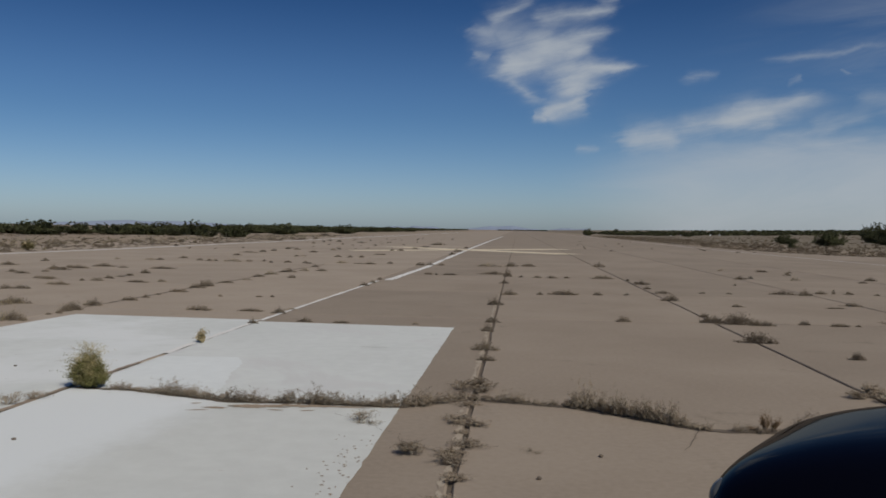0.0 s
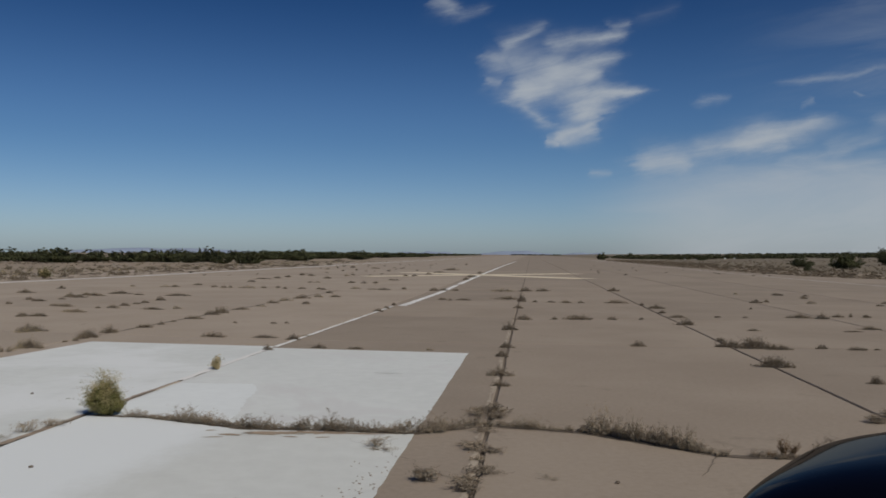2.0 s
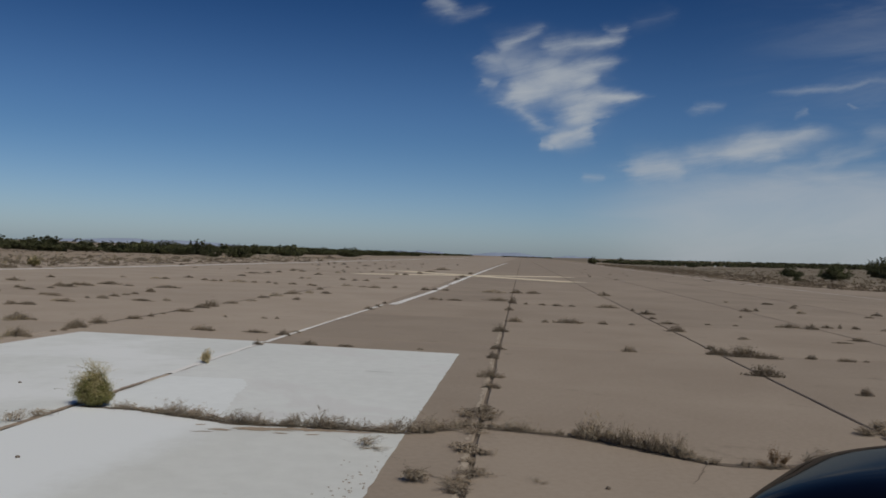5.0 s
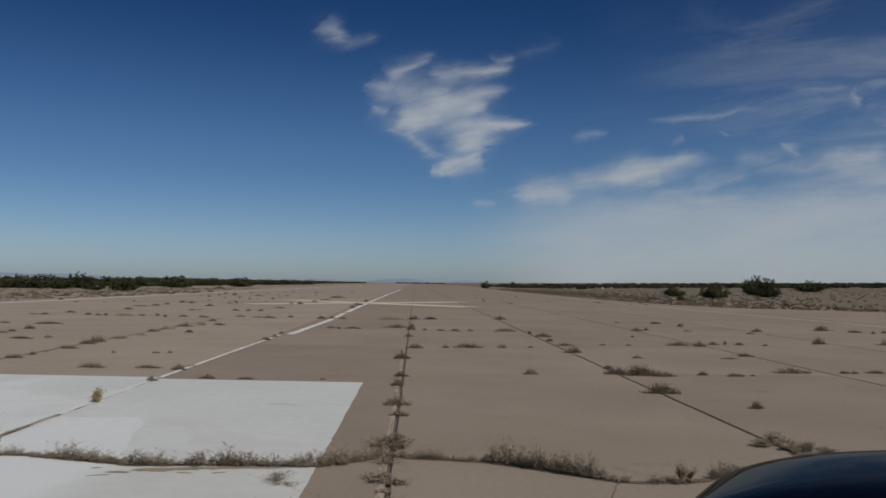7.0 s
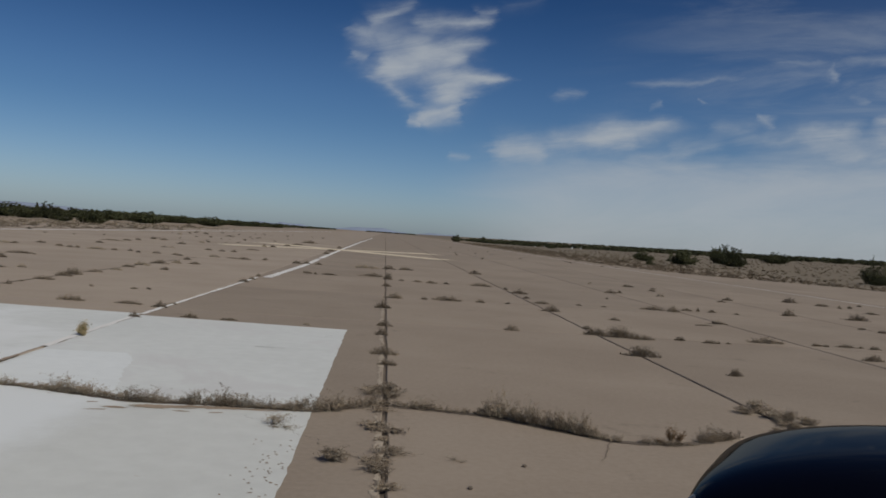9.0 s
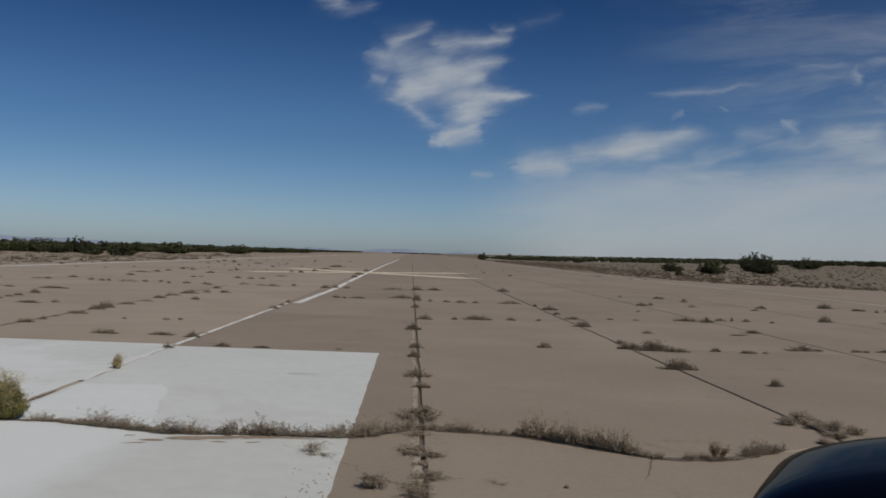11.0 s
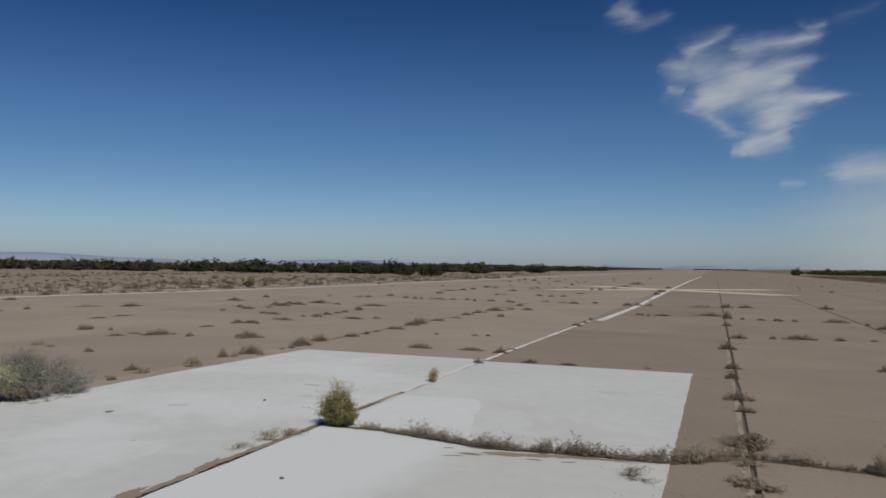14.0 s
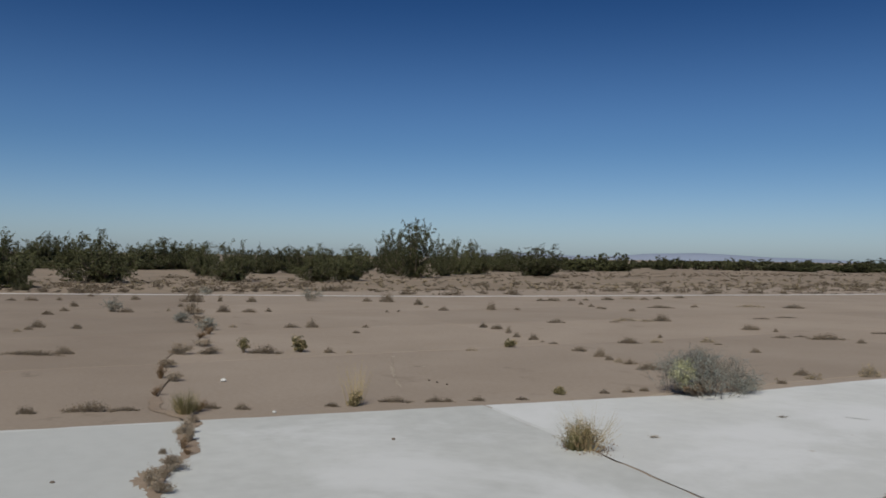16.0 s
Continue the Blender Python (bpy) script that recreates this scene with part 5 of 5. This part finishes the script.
def build_creosotes():
    for x, y, h, w in ((-42.7, -5.5, 2.6, 2.7), (-40.1, -4.9, 0.8, 0.7), (-92.2, 0.3, 3.6, 3.3), (-92.9, 2.1, 3.4, 2.8), (-49.3, -0.6, 2.9, 3.8), (-89.4, 11.2, 3.2, 4.6), (-97.1, 15, 2.9, 3.8), (-62.6, 8.4, 2.5, 2.5), (-50.8, 7, 2.5, 2.7), (-70.4, 15.6, 2.5, 2.9), (-70.7, 18.5, 2.3, 2.4), (-50.5, 12.4, 2.4, 2.6), (-51.5, 14.9, 2.4, 2.6), (-88.8, 33.6, 2.3, 2.6), (-63.6, 29.1, 3.4, 2.4), (-67.9, 33, 3.4, 2.4), (-70.3, 36.5, 3.4, 3.3)):
        plant_creosote(x, y, h, w)
    for x, y, h, w in ((-93.7, 55.1, 2.7, 3.7), (-64.1, 39.6, 3, 5), (-94.6, 58.9, 2.5, 3.8), (-97.1, 70.1, 1.9, 5.7), (-89.2, 68.6, 2.5, 3.8), (-89.9, 72.8, 2.6, 3.5), (-102.1, 92.2, 2.3, 3.2), (-130.4, 115.2, 1.4, 4.6), (-117.1, 111.2, 2.1, 4.8), (-112.7, 115.4, 1.8, 6.3), (-107, 113.4, 2.1, 4.6), (-109.3, 123.7, 2.6, 7.4), (-98.2, 117.4, 1.7, 5.9), (-106.6, 135.6, 2, 4.9), (-108.8, 146.5, 1.5, 7.9), (-104.7, 153.1, 2.5, 6.8)):
        plant_creosote(x, y, h, w)
    for x, y, h, w in ((-78.7, 125.5, 2, 6.5), (-83, 130, 2.1, 6), (-75.6, 134.2, 2.2, 5.9), (-68, 132, 1.9, 6), (-62, 134, 2, 6), (-55.7, 127.9, 1.8, 3.4), (-57.3, 140.5, 2.7, 4.1), (-47, 118.6, 1.8, 2.8), (-41.8, 116.3, 1.9, 3.4), (-51, 175.6, 2.6, 7.5), (-45.8, 217.9, 2.6, 6.1), (-63.1, 221.9, 2.6, 9.4), (-87, 120, 2, 6), (-92, 114, 2, 6)):
        plant_creosote(x, y, h, w)
    for x, y, h, w in ((-69.5, 26.9, 4.1, 3.0), (-58.3, 23.5, 4.5, 4.0)):
        plant_creosote(x, y, h, w, TALL, "tall open creosote bush with ragged top")
    for x, y, h, w in ((40.4, 123.5, 1.6, 2.9), (41.5, 108.5, 2.3, 3.4), (63.1, 148.7, 3.7, 4), (55.6, 124.6, 3.2, 3.4), (96.1, 195.2, 2.8, 6.3), (163.2, 288.2, 2.3, 4), (36.6, 49.5, 1.9, 2.4), (54.2, 67.5, 0.7, 1), (30.1, 87.1, 0.7, 1), (24.4, 286.4, 2.6, 2.9), (49.5, 423.1, 3, 3.4), (59.1, 294.2, 1.7, 3.9)):
        plant_creosote(x, y, h, w, ROUND[random.randrange(2)], "dark round desert bush beside the runway")
    plant_creosote(42.5, 63.0, 2.4, 2.9, CREOSOTES[1], "open grey-green desert bush beside the runway")
    for i in range(26):     # a second row behind the nearest bushes
        y = -2 + i * 2.6 + random.uniform(-1, 1)
        if noise.noise(Vector((y * 0.13, 7.0, 0.0))) > -0.18:
            plant_creosote(-92 + 0.12 * y + random.uniform(-4, 4), y, random.uniform(2.2, 3.0), random.uniform(3.4, 4.6))
    for i in range(110):
        y = 118 + i * 3.2 + random.uniform(-3, 3)
        plant_creosote(random.uniform(-92, -66) + 0.03 * (y - 115), y, random.uniform(1.8, 2.5), random.uniform(4.0, 7.0))


build_creosotes()


def scatter(name, kinds, places, label, category):
    """Many plants, too many to count, as one mesh."""
    shapes = []
    for me in kinds:
        co = np.empty(len(me.vertices) * 3)
        me.vertices.foreach_get("co", co)
        corner = np.empty(len(me.loops), dtype=np.int32)
        me.loops.foreach_get("vertex_index", corner)
        start = np.empty(len(me.polygons), dtype=np.int32)
        me.polygons.foreach_get("loop_start", start)
        slot = np.empty(len(me.polygons), dtype=np.int32)
        me.polygons.foreach_get("material_index", slot)
        shapes.append((co.reshape(-1, 3), corner, start, slot))
    C, L, P, M, nv, nl = [], [], [], [], 0, 0
    for x, y, z, w, h in places:
        co, corner, start, slot = random.choice(shapes)
        a = random.uniform(0, 6.283)
        c, s = math.cos(a), math.sin(a)
        C.append(np.stack(((co[:, 0] * c - co[:, 1] * s) * w + x, (co[:, 0] * s + co[:, 1] * c) * w + y, co[:, 2] * h + z), axis=1))
        L.append(corner + nv)
        P.append(start + nl)
        M.append(slot)
        nv, nl = nv + len(co), nl + len(corner)
    me = bpy.data.meshes.new(name)
    me.vertices.add(nv)
    me.vertices.foreach_set("co", np.concatenate(C).ravel())
    me.loops.add(nl)
    me.loops.foreach_set("vertex_index", np.concatenate(L))
    start = np.concatenate(P)
    me.polygons.add(len(start))
    me.polygons.foreach_set("loop_start", start)
    for m in kinds[0].materials:
        me.materials.append(m)
    me.polygons.foreach_set("material_index", np.concatenate(M))
    me.update(calc_edges=True)
    me.validate()
    return tagged(new(name, me), label, category, kind="stuff")


SCRUB = [clump_mesh("scrub", 300 + i, 20, 120, 0.5, [BARK, DRY, GREY], 0.05, 0.016, 0.2) for i in range(5)]
PALE = [clump_mesh("pale_scrub", 320 + i, 16, 60, 0.5, [BARK, GREY, STRAW], 0.085, 0.02, 0.2) for i in range(4)]
FAR = [clump_mesh("far_bush", 340 + i, 14, 120, 0.6, [BARK, CREO, CREO], 0.075, 0.03, 0.15, 0.5) for i in range(5)]
GRASS = [clump_mesh("dry_grass", 360 + i, 14, 26, 0.4, [DRY, DRY, GREY], 0.06, 0.028, 0.3, 0.5) for i in range(4)]


def east_edge(y):
    """Where the pavement ends in the east."""
    return bent([(-60.0, 60.0), (10.0, 60.0), (33.0, 45.0), (41.0, 35.5), (50.0, 30.3), (56.0, 24.0), (62.0, 22.6), (75.0, 21.4), (400.0, 21.2)], y)


def belt_spot(rng, i):
    """A low mound past the edge lines, two in three of them in the west."""
    w = rng.uniform(0.5, 1.5)
    if i % 3:
        y = rng.uniform(-12, 110)
        x = bent([(-12.0, -38.0), (10.0, -30.5), (31.0, -27.6), (110.0, -26.5)], y) - 0.4 - abs(rng.gauss(0, 9))
    else:
        y = rng.uniform(28, 170)
        x = east_edge(y) + abs(rng.gauss(0, 14))
    return (x, y, land_height(x, y), w, w * rng.uniform(0.5, 1.0))


def build_scrub():
    rng = random.Random(77)
    spots = []
    for i in range(60):     # thin weeds over the western lanes
        x, y = rng.uniform(-33, -9), 50 + 80 * rng.random() ** 1.3
        w = rng.uniform(0.3, 0.8) * (1.5 if rng.random() < 0.15 else 1.0)
        spots.append((x, y, 0.0, w, w * rng.uniform(0.3, 0.55)))
    for i in range(30):     # and over the eastern ones
        x, y = rng.uniform(5, 21), 60 + 60 * rng.random() ** 1.2
        w = rng.uniform(0.3, 0.8)
        spots.append((x, y, 0.0, w, w * rng.uniform(0.25, 0.5)))
    west = random.Random(31)
    for i in range(260):     # thick along the western edge line
        y = west.uniform(-10, 90)
        x = -36.6 + min(max(y, -6), 30) * 0.30 - abs(west.gauss(0, 2.2))
        w = west.uniform(0.3, 0.9)
        spots.append((x, y, land_height(x, y), w, w * west.uniform(0.3, 0.6)))
    scatter("low_scrub", FAR_MOUNDS, [belt_spot(rng, i) for i in range(560)], "low brown scrub in a belt beside the runway", "scrub")
    scatter("distant_weeds", SCRUB, spots, "scattered low dry weeds on the far slabs", "weeds")
    spots = []
    for i in range(1700):     # rough ground west of the edge line
        y = rng.uniform(-14, 170)
        x = -36.5 + min(max(y, -6), 30) * 0.26 - 0.3 - abs(rng.gauss(0, 12)) - rng.uniform(0, 3)
        if x < -34 or y > 8:
            w = rng.uniform(0.25, 0.8)
            spots.append((x, y, land_height(x, y), w, w * rng.uniform(0.4, 0.8)))
    for i in range(420):     # east of it
        y = rng.uniform(20, 190)
        x = east_edge(y) + abs(rng.gauss(0, 16)) + rng.uniform(0, 2)
        w = rng.uniform(0.25, 0.7)
        spots.append((x, y, land_height(x, y), w, w * rng.uniform(0.3, 0.7)))
    scatter("desert_scrub", PALE, spots, "low pale dry scrub on the sand beside the runway", "scrub")
    spots = []
    for i in range(4200):     # dry grass in a belt past the eastern pavement
        y = rng.uniform(24, 260)
        x = east_edge(y) + 1.0 + abs(rng.gauss(0, 7)) + (rng.uniform(0, 110) if i % 2 == 0 else 0.0)
        w = rng.uniform(0.5, 1.2)
        spots.append((x, y, land_height(x, y), w, w * rng.uniform(0.5, 0.95)))
    for i in range(1500):     # pale grass at the foot of the western creosotes
        d = rng.uniform(-20, 170)
        x = -42 - 0.45 * max(d, 0) + 0.0022 * max(d, 0) ** 2 - abs(rng.gauss(0, 9))
        w = rng.uniform(0.4, 1.1)
        spots.append((x, d, land_height(x, d), w, w * rng.uniform(0.3, 0.6)))
    scatter("dry_grass", GRASS, spots, "dry yellow-grey grass tufts on the sand", "grass")
    spots = []
    for i in range(900):     # brush caught along the eastern pavement's end
        y = rng.uniform(30, 200)
        if noise.noise(Vector((y * 0.11, 0.0, 5.0))) < -0.15:
            continue
        x = east_edge(y) + rng.gauss(0, 0.35)
        w = rng.uniform(0.5, 1.3)
        spots.append((x, y, -0.03, w, w * rng.uniform(0.3, 0.55)))
    scatter("edge_brush", SCRUB, spots, "dry brush heaped along the runway edge", "brush")
    spots = []
    for i in range(900):
        y = 260 + 1300 * rng.random() ** 1.5
        x = -62 - 0.015 * y - abs(rng.gauss(0, 30))
        h = rng.uniform(1.8, 3.0)
        spots.append((x, y, -0.05, rng.uniform(4, 8), h * 1.9))
    for i in range(700):
        y = 300 + 1200 * rng.random() ** 1.3
        x = 60 + 0.05 * y + abs(rng.gauss(0, 60)) + rng.uniform(0, 0.5) * y
        spots.append((x, y, rise(x) - 0.08, rng.uniform(3, 7), rng.uniform(1.5, 2.6) * 1.6))
    for i in range(420):     # a thin dark line behind the nearer bushes
        a = rng.uniform(0.45, 0.90) if i % 3 else rng.uniform(0.9, 1.75)
        d = rng.uniform(130, 290)
        x, y = -d * math.sin(a), d * math.cos(a)
        spots.append((x - 20, y, -0.05, rng.uniform(2.5, 5), rng.uniform(1.5, 2.4) * 1.8))
    for i in range(1500):     # and over the eastern plain
        a = rng.uniform(0.06, 1.1)
        d = rng.uniform(330, 520)
        x, y = d * math.sin(a), d * math.cos(a)
        if x > 40:
            spots.append((x, y, rise(x) - 0.08, rng.uniform(4, 9), rng.uniform(1.3, 2.4) * 1.8))
    for i in range(90):
        x = rng.uniform(-40, 60)
        spots.append((x, rng.uniform(1640, 1900), -0.05, rng.uniform(8, 16), rng.uniform(4, 6)))
    scatter("distant_creosote", FAR, spots, "dark band of far creosote scrub", "scrub")


build_scrub()


# ---- far hills ----
def hills():
    for i, (a0, a1, top, dist) in enumerate(((9.0, 5.0, 30, 4300), (3.6, -1.6, 36, 4400), (60.0, 33.0, 62, 4300), (31.0, 17.0, 46, 4350), (-2.0, -5.0, 26, 4500))):
        n, verts, faces = 90, [], []
        for j in range(n + 1):
            t = j / n
            a = radians(a0 + (a1 - a0) * t)
            env = math.sin(math.pi * t) ** 0.6
            h = top * env * (0.5 + 0.4 * noise.noise(Vector((t * 4, i * 9.0, 0))) + 0.08 * noise.noise(Vector((t * 11, i * 9.0, 0))))
            for d, z in ((dist, -2.0), (dist + 60, max(h, 0.0) * 0.7), (dist + 140, max(h, 0.0)), (dist + 300, -2.0)):
                verts.append((-d * math.sin(a), d * math.cos(a), z))
        for j in range(n):
            for m in range(3):
                faces.append((4 * j + m, 4 * j + m + 1, 4 * j + m + 5, 4 * j + m + 4))
        # no air between: the blue-grey of HILL stands in for haze
        tagged(new("hills", mesh_of("hills", verts, faces, [HILL], True)), "low hills with haze painted in as blue-grey", "hills", kind="structure")


hills()


# ---- parked car ----
CAR_Y = 0.0      # the car's own middle line; its nose is at x = 0


def bonnet(d):
    """Height and half width of the body at the distance d behind the nose."""
    t = min(d / 1.04, 1.0)
    top = 0.655 + 0.264 * (1 - (1 - t) ** 1.583) ** (1 / 1.583)
    half = 0.83 * (0.727 + 0.273 * (1 - (1 - min(d / 0.45, 1.0)) ** 2.2) ** (1 / 2.2))
    return (d, top, half)


CAR_BODY = [bonnet(d) for d in (0.0, 0.01, 0.025, 0.045, 0.07, 0.1, 0.14, 0.19, 0.26, 0.35, 0.46, 0.6, 0.76, 0.9, 1.04, 1.2)]
CAR_BODY += [(1.8, 0.93, 0.835), (2.8, 0.93, 0.835), (3.4, 0.92, 0.83), (3.7, 0.87, 0.80), (3.85, 0.75, 0.75), (3.9, 0.6, 0.68)]
CABIN = [(1.16, 0.91, 0.66), (1.35, 1.06, 0.66), (1.62, 1.25, 0.64), (1.9, 1.38, 0.61), (2.3, 1.43, 0.59), (2.9, 1.42, 0.59), (3.3, 1.35, 0.59), (3.55, 1.16, 0.61), (3.75, 0.91, 0.63)]


def loft(stations, low, belly, power, segments=28):
    """A closed shell through rounded cross sections along x."""
    bm = bmesh.new()
    rings = []
    for x, top, half in stations:
        ring = []
        for i in range(segments + 1):
            a = math.pi * i / segments
            c, s = math.cos(a), math.sin(a)
            y = half * math.copysign(abs(c) ** (2 / power), c)
            z = belly + (max(top, belly + 0.01) - belly) * abs(s) ** (2 / power)
            ring.append(bm.verts.new((x, CAR_Y + y, z)))
        ring.append(bm.verts.new((x, CAR_Y - half * 0.95, low)))
        ring.append(bm.verts.new((x, CAR_Y + half * 0.95, low)))
        rings.append(ring)
    for a, b in zip(rings, rings[1:]):
        for i in range(len(a)):
            j = (i + 1) % len(a)
            bm.faces.new((a[i], a[j], b[j], b[i]))
    bm.faces.new(rings[0])
    bm.faces.new(list(reversed(rings[-1])))
    bmesh.ops.recalc_face_normals(bm, faces=bm.faces)
    return bm


def ball(x, y, z, sx, sy, sz):
    bm = bmesh.new()
    bmesh.ops.create_uvsphere(bm, u_segments=24, v_segments=14, radius=1.0)
    for v in bm.verts:
        v.co = Vector((x + v.co.x * sx, y + v.co.y * sy, z + v.co.z * sz))
    return bm


def rounded(x, y, z, sx, sy, sz, edge):
    """A block with rounded edges."""
    bm = bmesh.new()
    bmesh.ops.create_cube(bm, size=1.0)
    for v in bm.verts:
        v.co = Vector((x + v.co.x * sx, y + v.co.y * sy, z + v.co.z * sz))
    bmesh.ops.bevel(bm, geom=bm.edges[:], offset=edge, segments=4, profile=0.5, affect="EDGES")
    return bm


def disc(x, y, z, radius, depth, hole=0.0, sides=32):
    """A wheel-like ring lying across y."""
    bm = bmesh.new()
    profile = [(hole, -depth / 2), (radius * 0.94, -depth / 2), (radius, -depth * 0.32), (radius, depth * 0.32), (radius * 0.94, depth / 2), (hole, depth / 2)]
    rings = []
    for i in range(sides):
        a = 2 * math.pi * i / sides
        rings.append([bm.verts.new((x + r * math.cos(a), y + d, z + r * math.sin(a))) for r, d in profile])
    for i in range(sides):
        a, b = rings[i], rings[(i + 1) % sides]
        for j in range(len(profile)):
            m = (j + 1) % len(profile)
            bm.faces.new((a[j], a[m], b[m], b[j]))
    bmesh.ops.recalc_face_normals(bm, faces=bm.faces)
    return bm


def build_car():
    car = tagged(new("parked_car"), "dark blue parked car with a rounded shiny bonnet", "car")
    car.matrix_world = pose(1.452, -4.137, 0.0, 0, 0, -31.9)
    part_bm("body", loft(CAR_BODY, 0.24, 0.46, 3.6, 40), BLUE, car, "glossy dark blue bodywork")
    part_bm("cabin", loft(CABIN, 0.87, 0.88, 3.2), GLASS, car, "dark tinted windows")
    part_bm("roof", loft([(x, t + 0.012, w * 0.93) for x, t, w in CABIN[3:7]], 1.31, 1.32, 3.2), BLUE, car, "dark blue roof panel")
    for side in (-1, 1):
        part_bm("headlight", ball(0.045, side * 0.56, 0.60, 0.05, 0.11, 0.06), LAMP, car, "clear headlight lens")
        for x in (0.68, 3.18):
            wheel = part_bm("wheel", disc(x, side * 0.70, 0.30, 0.30, 0.19, 0.2), RUBBER, car, "black rubber tyre")
            part_bm("rim", disc(x, side * 0.725, 0.30, 0.205, 0.15, 0.02), CHROME, wheel, "silver rim", False)
        part_bm("door_handle", ball(2.3, side * 0.838, 0.82, 0.10, 0.02, 0.018), BLUE, car)
    mirror = part_bm("mirror", rounded(1.035, -0.81, 1.03, 0.13, 0.20, 0.125, 0.035), PLASTIC, car, "black mirror housing")
    part_bm("mirror_glass", rounded(1.102, -0.81, 1.03, 0.012, 0.165, 0.095, 0.004), CHROME, mirror, "silver mirror glass")
    part_bm("mirror_arm", rounded(1.045, -0.74, 0.945, 0.06, 0.07, 0.10, 0.02), PLASTIC, mirror)
    part_bm("bumper", ball(0.10, 0.0, 0.36, 0.14, 0.66, 0.10), PLASTIC, car, "black plastic bumper")
    part_bm("wiper", ball(1.20, -0.2, 0.955, 0.02, 0.30, 0.012), PLASTIC, car, "black wiper")


build_car()


# ---- white markers far beside the runway ----
for i in range(7):
    mx, my = 60 + i * 5.0, 330 + 6 * (i % 3)
    bm = bmesh.new()
    bmesh.ops.create_cone(bm, cap_ends=True, segments=12, radius1=0.42, radius2=0.12, depth=0.62)
    me = bpy.data.meshes.new("runway_marker")
    bm.to_mesh(me)
    bm.free()
    me.materials.append(WHITE)
    ob = new("runway_marker", me)
    ob.location = (mx, my, 0.26 + rise(mx))
    tagged(ob, "small white marker far off on the sand", "marker", "white markers")

# ---- runway slabs, last of the large structure ----
build_runway()
build_apron()
